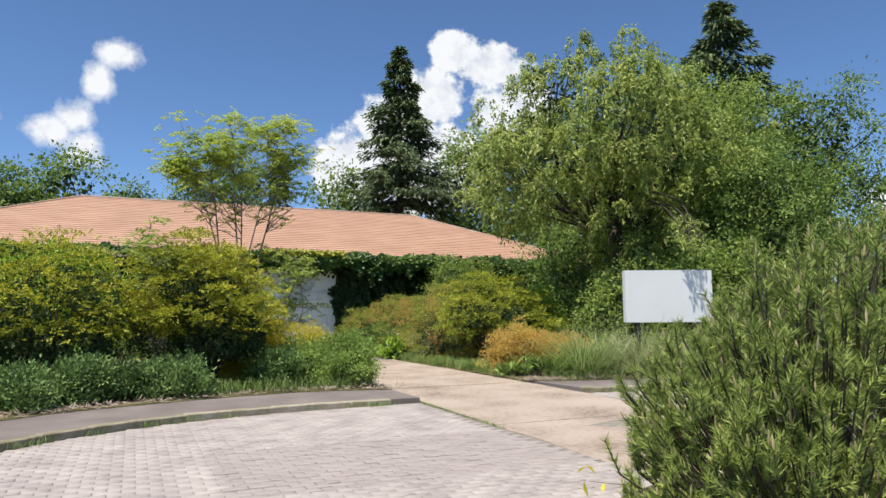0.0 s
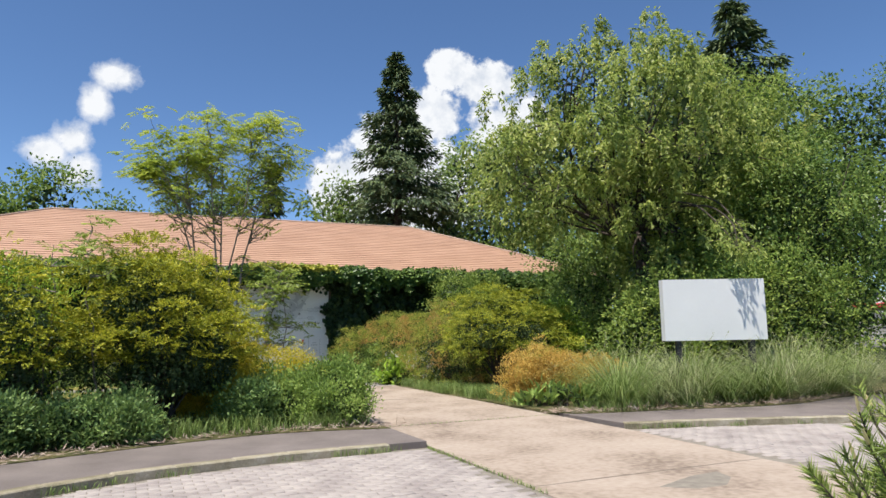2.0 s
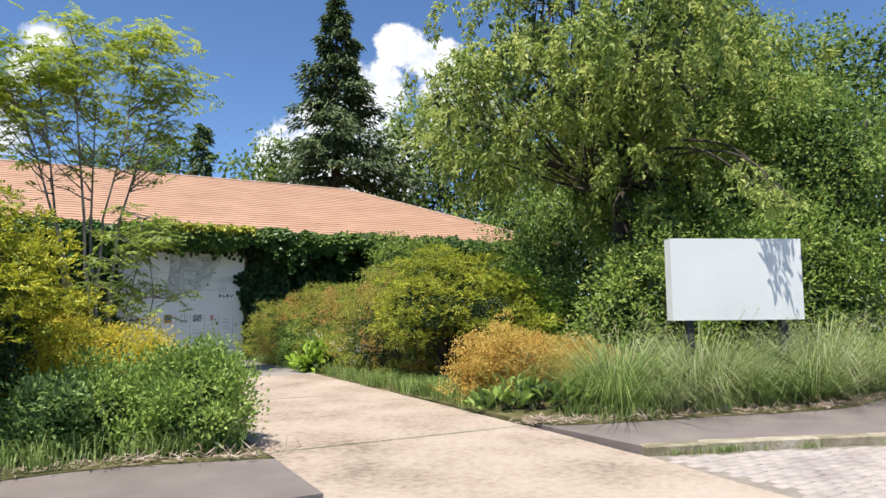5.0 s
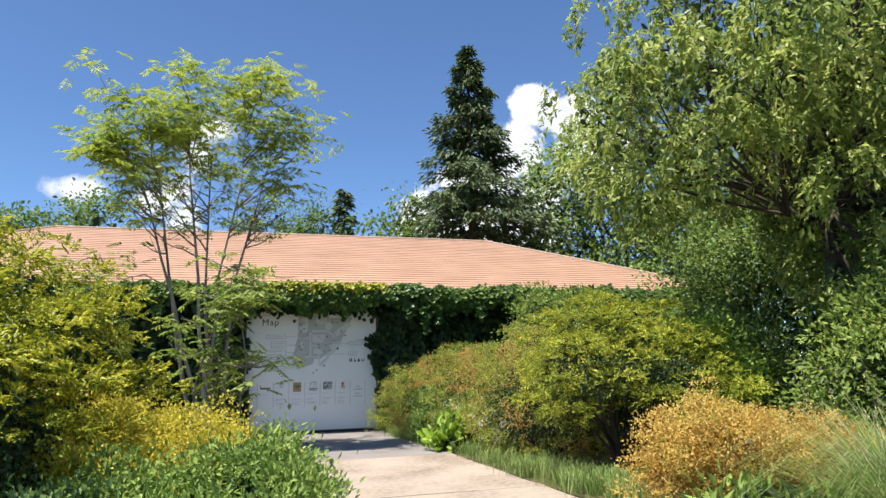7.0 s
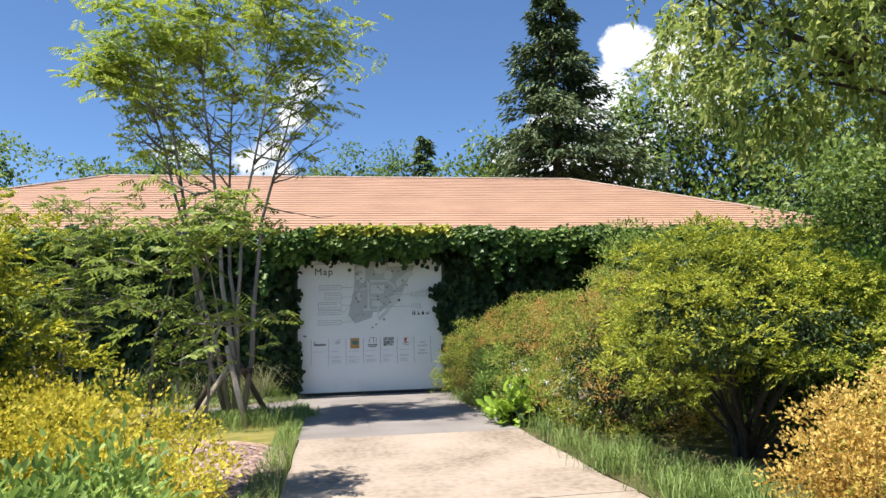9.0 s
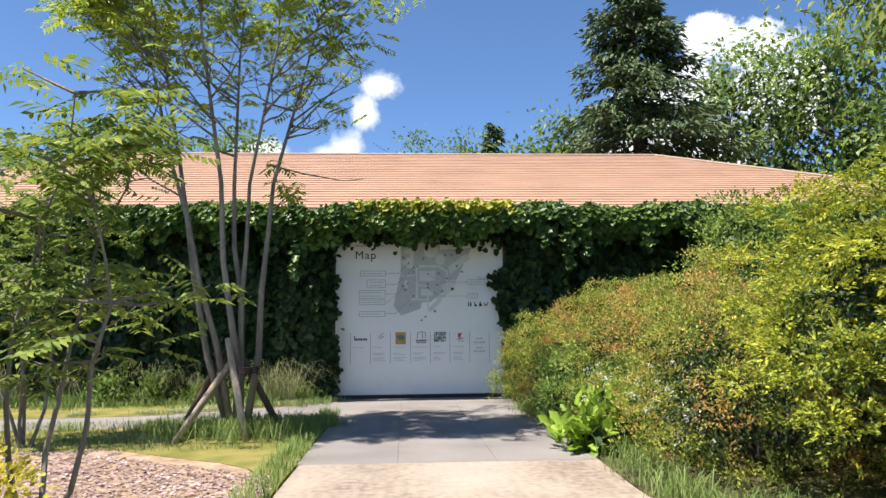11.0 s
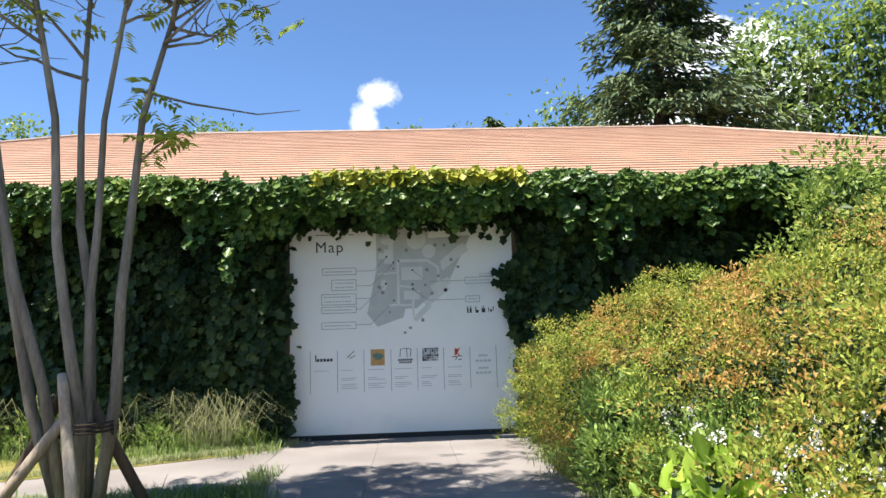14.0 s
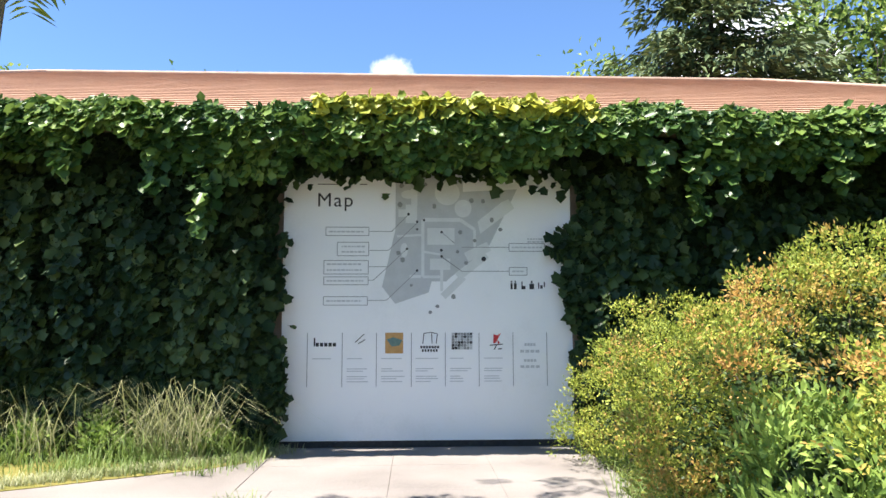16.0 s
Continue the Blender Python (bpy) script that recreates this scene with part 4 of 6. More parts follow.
# ---- trees ----
def limb(rng, a, b, r0, r1, bend=0.12, k=7, sag=0.0):
    a, b = Vector(a), Vector(b)
    ln = (b - a).length
    off = Vector(rng.normal(size=3)) * bend * ln
    pts = [a.lerp(b, i / (k - 1)) + off * math.sin(math.pi * i / (k - 1)) + Vector(rng.normal(size=3)) * ln * 0.012 - Vector((0, 0, sag * ln * (i / (k - 1)) ** 2)) for i in range(k)]
    return pts, [r0 + (r1 - r0) * i / (k - 1) for i in range(k)]


def broad_tree(name, label, at, fork, lobes, n, leaf, mat, seed, trunk_r=0.2, bark=None, per=34, spread=0.2, depth=0.2, rough=0.25, group="", hang=0.0, inner=0.1, gap=1.15):
    """A broad-leaved tree: trunk, limbs and twigs, and a crown of leaf clumps or hanging shoots with gaps between."""
    rng = np.random.default_rng(seed)
    root = thing(name, label, "tree", at, group)
    big = pads(rng, lobes, min(l[3] for l in lobes) * 0.38 + 0.12, 0.55, gap, 170)
    P, O = on_lobes(rng, big, int(n / per * 1.2), 0.14, rough, 2.5, 0.4)
    top = (O[:, 2] > -0.2) | (rng.uniform(size=len(P)) < 0.3)
    P, O = P[top], O[top]
    if hang:
        Q, D = streamers(rng, P, O, per, hang)
        F = np.repeat(O, per, 0) * 0.8 + np.array([-0.15, -0.2, 0.7])
    else:
        R3 = rng.normal(size=(len(P) * per, 3))
        Q = np.repeat(P, per, 0) + R3 * (spread * np.repeat(rng.uniform(0.6, 1.5, len(P)), per))[:, None] * np.array([1, 1, 0.6])
        D = np.repeat(O, per, 0) * 0.6 + unit(R3) * 0.6 + rng.normal(size=Q.shape) * 0.4 - np.array([0, 0, 0.15])
        F = np.repeat(O, per, 0) * 0.9 + np.array([-0.1, -0.15, 0.6])
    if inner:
        part("inner_foliage", inner_leaves(rng, lobes, int(n * inner), leaf, 0.72), L_CORESHADE, root, "inner leaves, shade painted into the dark green ones")
    part("crown", leaf_mesh("crown", rng, Q, D, leaf[0] * 1.1, leaf[1] * 1.2, droop=0.15, face=F), mat, root)
    g = Geo()
    f = Vector(fork)
    pts, rad = limb(rng, (0, 0, -0.2), f, trunk_r, trunk_r * 0.75, 0.04)
    g.tube(pts, rad, 9)
    for l in lobes:
        tip = Vector(l[:3])
        pts, rad = limb(rng, f, tip, trunk_r * 0.42, 0.02, 0.16)
        g.tube(pts, rad, 6)
        for _ in range(9):
            e = tip + Vector(rng.normal(size=3)) * min(l[3:]) * 0.6
            p2, r2 = limb(rng, pts[int(rng.integers(2, 6))], e, 0.035, 0.008, 0.12, 5)
            g.tube(p2, r2, 4)
    part("trunk", g, bark or M_DARKBARK, root)
    return root


def conifer(name, label, at, h, r, n, mat, seed, start=0.08, shape=1.0, leaf=(0.35, 0.09), group="", layers=26):
    """A conifer: whorls of drooping boughs, each clothed in sprays, with gaps between."""
    rng = np.random.default_rng(seed)
    root = thing(name, label, "tree", at, group)
    g = Geo()
    g.tube([(0, 0, -0.2), (0, 0, h * 0.5), (0, 0, h * 0.98)], [h * 0.018 + 0.04, h * 0.011 + 0.02, 0.02], 8)
    P, D = [], []
    nb = layers * 7
    for i in range(nb):
        q = start + (1 - start) * ((i + rng.uniform(0, 1)) / nb)
        z = h * q
        ln = r * (1 - q) ** shape * rng.uniform(0.35, 1.2) * (0.85 + 0.25 * math.sin(i * 0.37 + seed) * math.sin(i * 0.11)) + 0.15
        a = rng.uniform(0, 6.28)
        tip = Vector((math.cos(a) * ln, math.sin(a) * ln, z - ln * 0.18 + rng.normal() * 0.1))
        base = Vector((0, 0, z))
        g.tube([base, base.lerp(tip, 0.6), tip], [0.03 + 0.008 * ln, 0.02, 0.006], 4)
        m = max(6, int(n / nb * (0.25 + 1.2 * ln / r)))
        s = rng.uniform(0.15, 1.05, m) ** 0.8
        c = np.array(base)[None] * (1 - s[:, None]) + np.array(tip)[None] * s[:, None]
        side = np.array([-math.sin(a), math.cos(a), 0])
        w = rng.normal(size=m) * 0.22 * ln * (1.05 - 0.6 * s)
        c = c + side[None] * w[:, None] + rng.normal(size=(m, 3)) * 0.07
        c[:, 2] -= np.abs(rng.normal(size=m)) * 0.10 * ln ** 0.5
        P.append(c)
        D.append(np.array([math.cos(a), math.sin(a), -0.25])[None] * 0.8 + side[None] * np.sign(w)[:, None] * 0.6 + rng.normal(size=(m, 3)) * 0.35)
    P, D = np.concatenate(P), np.concatenate(D)
    part("crown", leaf_mesh("crown", rng, P, D, leaf[0], leaf[1], 0.15, 0.25), mat, root)
    part("trunk", g, M_DARKBARK, root)
    return root


# slender clump of stems beside the forecourt, held by stakes
def staked_tree():
    rng = np.random.default_rng(77)
    root = thing("multi_stem_tree", "slender grey multi-stem tree with airy feathery yellow-green leaves", "tree", (-0.31, 17.0, 0.05))
    tips = []
    stems_at = (((-0.10, 0.35), (-0.40, 0.94), (-0.60, 1.97), (-0.69, 2.6), (-0.80, 3.3), (-1.25, -0.5, 6.1)), ((-0.05, 0.3), (-0.26, 1.09), (-0.50, 1.89), (-0.67, 2.7), (-0.95, 3.6), (-1.6, 0.3, 5.7)),
                ((0.0, 0.3), (0.01, 0.8), (-0.11, 1.48), (-0.22, 2.2), (-0.27, 3.2), (-0.55, -0.6, 6.7)), ((0.02, 0.4), (0.005, 0.9), (-0.02, 1.76), (-0.12, 2.36), (-0.14, 3.2), (-0.1, 0.6, 6.9)),
                ((0.03, 0.4), (0.02, 0.93), (0.013, 1.72), (0.057, 2.36), (0.08, 3.2), (0.55, -0.5, 6.8)), ((0.12, 0.35), (0.25, 0.96), (0.27, 1.76), (0.335, 2.45), (0.40, 3.2), (1.15, 0.1, 6.3)))
    for sk, (c0, c1, c2, c3, c4, tip) in enumerate(stems_at):
        g = Geo()
        y0 = (0.0, -0.10, -0.06, 0.10, 0.02, -0.02)[sk]
        t = Vector(tip)
        low = [Vector((c[0], y0, c[1])) for c in (c0, c1, c2, c3, c4)]
        ctrl = [Vector((c0[0] * 0.8, y0 * 0.7, -0.05))] + low[1:] + [low[4].lerp(t, 0.5) + Vector(rng.normal(size=3)) * 0.07, t]
        rr = (0.046, 0.042, 0.052, 0.045, 0.041, 0.047)[sk]
        g.tube(ctrl, [rr * 1.15, rr * 0.95, rr * 0.82, rr * 0.7, rr * 0.56, rr * 0.32, 0.007], 8)
        for k in range(14):
            s = rng.uniform(0.70, 0.98)
            i = s * 6
            p0 = ctrl[int(i)].lerp(ctrl[min(int(i) + 1, 6)], i - int(i))
            a = math.atan2(p0.y, p0.x) + rng.normal() * 0.9
            ln = rng.uniform(0.5, 1.25) * (1.15 - 0.4 * abs(s - 0.6))
            e = p0 + Vector((math.cos(a) * ln * 0.75, math.sin(a) * ln * 0.75, ln * rng.uniform(0.2, 0.85)))
            pts, rad = limb(rng, p0, e, 0.018, 0.004, 0.06, 6)
            g.tube(pts, rad, 4)
            twig = e
            for _ in range(3):
                q0 = pts[int(rng.integers(2, 6))]
                e2 = q0 + Vector((rng.normal() * 0.3, rng.normal() * 0.3, rng.uniform(0.05, 0.45)))
                p2, r2 = limb(rng, q0, e2, 0.008, 0.003, 0.05, 4)
                g.tube(p2, r2, 3)
                tips.append(e2)
            tips.append(twig)
        part("stem", g, M_BARK, root, smooth=True)
    # bare low boughs
    for line in (((0.3, 0.0, 3.46), (0.75, 0.1, 3.36), (1.3, 0.1, 3.26), (1.65, 0.1, 3.29)), ((-0.75, 0.0, 3.0), (-1.2, -0.1, 3.25), (-1.8, -0.2, 3.1), (-2.3, -0.25, 3.15))):
        g = Geo()
        g.tube(line, [0.014, 0.01, 0.006, 0.003], 4)
        part("bough", g, M_BARK, root)
    # feathered leaves: leaflets in pairs along short stalks
    T = np.array([tuple(t) for t in tips])
    w = np.where(T[:, 2] > 5.6, 9, np.where(T[:, 2] > 5.0, 3, 1))
    T = np.repeat(T, w, 0) + rng.normal(size=(w.sum(), 3)) * np.array([0.24, 0.24, 0.08])
    g = Geo()
    g.tube([(0.36, 0.0, 2.82), (0.52, -0.03, 2.96), (0.66, -0.05, 3.06), (0.76, -0.06, 3.12)], [0.012, 0.009, 0.006, 0.003], 5)
    part("bough", g, M_BARK, root)
    low = np.array([(0.56, -0.03, 3.0), (0.66, -0.05, 3.08), (0.76, -0.06, 3.14), (0.47, 0.02, 3.3), (0.44, 0.0, 3.45)])
    T = np.concatenate([T, np.repeat(low, 3, 0) + rng.normal(size=(15, 3)) * 0.05])
    a = rng.uniform(0, 6.28, len(T))
    ax = unit(np.stack([np.cos(a), np.sin(a), -0.35 + rng.normal(size=len(T)) * 0.25], 1))
    side = unit(np.cross(ax, np.array([0, 0, 1.0])))
    P, D = [], []
    for k in range(6):
        for sg in (-1, 1):
            P.append(T + ax * (0.03 + 0.045 * k))
            D.append(side * sg + ax * 0.45 + np.array([0, 0, -0.18]))
    P, D = np.concatenate(P), np.concatenate(D)
    part("foliage", leaf_mesh("foliage", rng, P, D, 0.115, 0.042, 0.15, 0.1), L_ASH, root)
    return root


g = Geo()
ring = [(math.cos(k * math.pi / 12), math.sin(k * math.pi / 12)) for k in range(24)]
vs = [(-0.3 + 1.0 * q * x, 17.1 + 0.7 * q * y, 0.016 + fall(17.1 + 0.7 * q * y) + 0.085 * (1 - q * q)) for q in (1.0, 0.75, 0.5, 0.25) for x, y in ring] + [(-0.3, 17.1, 0.101 + fall(17.1))]
g.add(vs, [(r * 24 + k, r * 24 + (k + 1) % 24, r * 24 + 24 + (k + 1) % 24, r * 24 + 24 + k) for r in range(3) for k in range(24)] + [(72 + k, 72 + (k + 1) % 24, 96) for k in range(24)])
tagged(part("lawn_mound", g, M_MOSS, smooth=True), "low mossy mound around the foot of the tree", "lawn", kind="structure")
staked_tree()


def stake_frame():
    root = thing("tree_stakes", "four leaning round wooden stakes lashed together with dark cord", "tree stakes", (-0.32, 16.9, 0.03))
    for (a, b, m, lb) in (((0.24, -0.42, -0.05), (-0.10, 0.0, 1.12), M_STAKE, "pale weathered stake"), ((-0.62, -0.38, -0.05), (-0.02, 0.1, 1.0), M_STAKE, "grey weathered stake"),
                          ((-0.75, 0.15, -0.05), (-0.2, 0.16, 1.0), M_BROWNSTAKE, "dark brown stake"), ((0.56, 0.25, -0.05), (0.0, 0.2, 1.0), M_BROWNSTAKE, "dark brown stake")):
        g = Geo()
        a, b = Vector(a), Vector(b)
        g.tube([a, a.lerp(b, 0.5), b, b + (b - a) * 0.06], [0.045, 0.043, 0.04, 0.036], 10)
        part("stake", g, m, root, lb, smooth=True)
    g = Geo()
    for z in (0.74, 0.77, 0.80):
        g.tube([(0.16 + 0.14 * math.cos(k * 0.7), -0.05 + 0.13 * math.sin(k * 0.7), z + 0.004 * k) for k in range(10)], [0.009] * 10, 5)
    part("lashing", g, M_TIE, root)


stake_frame()


def side_tree(name, at, h, seed, lean, label, trunks=4, twigs=10, low=2, per=5, reach=1.0, scatter=0.2):
    """A small many-branched tree with feathered leaves."""
    rng = np.random.default_rng(seed)
    root = thing(name, label, "tree", at, "small trees in the bed")
    g = Geo()
    tips = []
    for k in range(trunks):
        t = Vector((lean * h * 0.2 + rng.normal() * h * 0.09, rng.normal() * h * 0.09, h * rng.uniform(0.78, 1.0)))
        pts, rad = limb(rng, (rng.normal() * 0.05, rng.normal() * 0.05, -0.05), t, 0.004 + 0.0052 * h, 0.004, 0.05, 9)
        g.tube(pts, rad, 7)
        for _ in range(twigs):
            p0 = pts[int(rng.integers(low, 9))]
            a = rng.uniform(0, 6.28)
            ln = rng.uniform(0.4, 1.0) * h / 4.5 * reach
            e = p0 + Vector((math.cos(a) * ln, math.sin(a) * ln, rng.uniform(-0.05, 0.35) * h / 4.5))
            p2, r2 = limb(rng, p0, e, 0.011, 0.003, 0.08, 5)
            g.tube(p2, r2, 4)
            tips += [e, p2[3]]
    part("trunk", g, M_BARK, root)
    T = np.array([tuple(t) for t in tips])
    T = np.repeat(T, per, 0) + rng.normal(size=(len(T) * per, 3)) * np.array([scatter, scatter, scatter * 0.45])
    a = rng.uniform(0, 6.28, len(T))
    ax = unit(np.stack([np.cos(a), np.sin(a), -0.35 + rng.normal(size=len(T)) * 0.25], 1))
    side = unit(np.cross(ax, np.array([0, 0, 1.0])))
    P, D = [], []
    for k in range(6):
        for sg in (-1, 1):
            P.append(T + ax * (0.03 + 0.04 * k))
            D.append(side * sg + ax * 0.45 + np.array([0, 0, -0.2]))
    part("foliage", leaf_mesh("foliage", rng, np.concatenate(P), np.concatenate(D), 0.085, 0.032, 0.15, 0.1), L_SMALL, root)
    return root


side_tree("small_tree", (-0.15, 11.8, 0), 2.9, 80, 0.0, "small airy tree on thin stems above the golden bushes", 3, 15, 4, 3, 0.8, 0.12)
side_tree("small_tree", (-2.6, 16.4, 0), 3.6, 81, 0.0, "small leafy tree with several thin leaning trunks", 4, 13, 4, 5, 0.9)
side_tree("small_tree", (-2.75, 8.7, 0), 2.95, 84, 0.0, "thin sapling rising out of the evergreen shrubs", 1, 9, 6, 3, 0.9, 0.12)
side_tree("small_tree", (-3.7, 9.2, 0), 3.0, 85, -0.5, "thin sapling rising out of the evergreen shrubs", 1, 7, 6, 2, 0.9, 0.12)

# the weeping cherry and its neighbours
cherry = broad_tree("cherry_tree", "large spreading weeping cherry tree with drooping leafy branches", (10.3, 12.8, 0), (-0.2, -0.1, 4.2),
           [(-2.0, -0.4, 6.9, 2.1, 2.0, 1.7), (-0.4, 0.2, 8.3, 2.4, 2.2, 1.5), (-2.2, -0.2, 8.2, 1.4, 1.3, 0.8), (-3.4, -0.6, 5.6, 1.5, 1.6, 1.2), (2.2, 0.4, 7.0, 2.4, 2.2, 1.9), (-1.4, 1.5, 6.0, 2.2, 2.0, 1.7), (-3.6, 0.2, 5.5, 1.4, 1.5, 0.9), (1.0, -1.8, 6.0, 2.0, 1.5, 1.4), (-0.8, -1.8, 6.6, 1.5, 1.4, 1.4), (1.2, 1.2, 4.8, 1.8, 1.6, 1.2), (-1.4, 0.6, 5.4, 1.2, 1.4, 0.9), (1.2, -0.5, 3.7, 1.6, 1.4, 1.0), (-0.5, -1.3, 3.1, 1.3, 1.1, 1.2), (-0.6, -1.0, 4.3, 1.2, 1.2, 0.8), (2.6, -1.0, 4.4, 1.8, 1.6, 1.4), (-2.0, -2.9, 6.4, 1.2, 1.2, 0.9)],
           74000, (0.115, 0.05), L_CHERRY, 101, 0.2, M_CHERRYBARK, 26, 0.2, 0.22, 0.3, hang=0.6, inner=0.03, gap=1.45)


def drooping_bough(line, n, seed):
    """A long cherry bough that hangs forward, with leafy side twigs along its outer half."""
    rng = np.random.default_rng(seed)
    at = Vector((10.3, 12.8, 0))
    pts = [Vector(p) - at for p in smooth_line(line, 5)]
    g = Geo()
    g.tube(pts, [0.03 - 0.026 * k / (len(pts) - 1) for k in range(len(pts))], 6)
    C = []
    for k in range(n):
        p = pts[int(rng.integers(len(pts) // 2, len(pts)))]
        e = p + Vector((rng.normal() * 0.22, rng.normal() * 0.16, -rng.uniform(0.0, 0.3)))
        g.tube([p, p.lerp(e, 0.5) + Vector((0, 0, 0.05)), e], [0.006, 0.004, 0.002], 4)
        C += [p.lerp(e, q) for q in (0.4, 0.7, 1.0)]
    bough = part("bough", g, M_CHERRYBARK, cherry)
    C = np.repeat(np.array([tuple(c) for c in C]), 4, 0)
    D = rng.normal(size=C.shape) * 0.6 + np.array([0, 0, -0.5])
    tagged(part("leafage", leaf_mesh("leafage", rng, C + rng.normal(size=C.shape) * 0.03, D, 0.105, 0.045, droop=0.2), L_CHERRY, bough), kind="stuff")


# the first three boughs are added to cast leaf shade on the sign
drooping_bough([(9.8, 11.2, 4.6), (9.0, 9.4, 4.1), (8.3, 8.0, 3.3), (7.95, 7.3, 2.75)], 16, 171)
drooping_bough([(10.2, 11.0, 4.8), (9.4, 9.2, 4.2), (8.6, 7.9, 3.4), (8.2, 7.2, 2.8)], 16, 172)
drooping_bough([(9.9, 10.8, 4.4), (9.0, 9.0, 4.0), (8.2, 7.7, 3.4), (7.7, 7.15, 2.85)], 20, 175)
drooping_bough([(8.4, 12.6, 5.6), (7.4, 11.9, 5.5), (6.5, 11.2, 4.7), (6.2, 10.9, 3.9)], 22, 173)
drooping_bough([(8.3, 12.9, 6.6), (7.0, 12.6, 6.7), (6.0, 12.0, 5.9), (5.7, 11.8, 5.0)], 24, 174)
broad_tree("broadleaf_tree", "dense bright green broadleaf tree", (15.2, 14.8, land(15, 14)), (0, 0, 2.5),
           [(0, 0, 6.8, 2.7, 2.5, 2.5), (2.2, -1.0, 5.2, 2.4, 2.2, 2.2), (-1.5, -1.0, 4.8, 2.0, 2.0, 2.2), (0.5, -1.8, 3.4, 2.4, 1.8, 2.0), (1.6, 0.5, 8.6, 1.9, 1.8, 1.7), (-1.0, 0.3, 8.4, 1.7, 1.7, 1.5)],
           30000, (0.13, 0.065), L_BRIGHT, 102, 0.24, None, 34, 0.30, 0.2, 0.25, "trees beyond the sign")
broad_tree("broadleaf_tree", "dense green broadleaf tree with low branches", (13.2, 10.2, 0), (0, 0, 1.6),
           [(0, 0, 4.2, 1.7, 1.6, 1.8), (1.2, -0.4, 3.2, 1.5, 1.4, 1.6), (-1.0, 0.2, 3.0, 1.5, 1.5, 1.6), (0.3, -0.4, 1.8, 1.6, 1.4, 1.3), (0.6, 0.2, 5.3, 1.1, 1.0, 1.1)],
           30000, (0.10, 0.05), L_BROAD, 103, 0.18, None, 32, 0.22, 0.2, 0.28, "trees beyond the sign")
broad_tree("broadleaf_tree", "tall bright broadleaf tree beside the footway", (17.6, 12.2, land(17.6, 12)), (0, 0, 2.5),
           [(0, 0, 6.4, 2.2, 2.0, 2.2), (1.6, -0.6, 4.8, 1.9, 1.8, 2.0), (-1.2, 0.4, 5.0, 1.8, 1.8, 2.0), (0.4, -0.6, 7.6, 1.4, 1.4, 1.3)],
           20000, (0.13, 0.065), L_BROAD, 106, 0.2, None, 34, 0.2, 0.2, 0.3, "trees beyond the sign")
broad_tree("broadleaf_tree", "tall green broadleaf tree behind the cherry", (18.5, 20.0, land(18.5, 20)), (0, 0, 3.5),
           [(0, 0, 7.6, 3.2, 3.0, 3.0), (2.6, -1.0, 6.0, 2.8, 2.6, 2.6), (-2.2, -0.8, 6.0, 2.6, 2.4, 2.6), (0.8, -1.5, 4.0, 2.8, 2.2, 2.2)],
           24000, (0.19, 0.095), L_BROAD, 104, 0.3, None, 34, 0.4, 0.2, 0.25, "trees beyond the sign")
broad_tree("broadleaf_tree", "low dark green tree at the corner of the pavilion", (12.2, 17.6, 0), (0, 0, 1.2),
           [(0, 0, 3.0, 1.6, 1.5, 1.5), (1.5, 0.3, 2.4, 1.6, 1.5, 1.7), (-1.0, -0.6, 1.9, 1.3, 1.3, 1.4), (2.8, 0.2, 3.2, 1.5, 1.4, 1.7), (0.8, -0.8, 1.4, 1.6, 1.3, 1.2)],
           22000, (0.12, 0.06), L_BROAD, 105, 0.16, None, 32, 0.26, 0.2, 0.28, "trees beyond the sign")

conifer("cedar_tree", "tall dark green cedar with an uneven spire behind the roof", (11.4, 34.8, 0), 18.2, 6.4, 44000, L_FIR, 111, 0.12, 0.85, (0.36, 0.12), layers=34)
conifer("cedar_tree", "tall dark conifer rising above the trees", (26.8, 23.8, 0), 19.4, 5.6, 20000, L_FIR, 112, 0.25, 0.5, (0.5, 0.15), layers=24)
conifer("spruce_tree", "small dark blue-green spruce far behind the roof", (8.8, 60, 0), 17.3, 3.4, 6000, L_FIR, 113, 0.1, 0.85, (0.7, 0.2), layers=18)
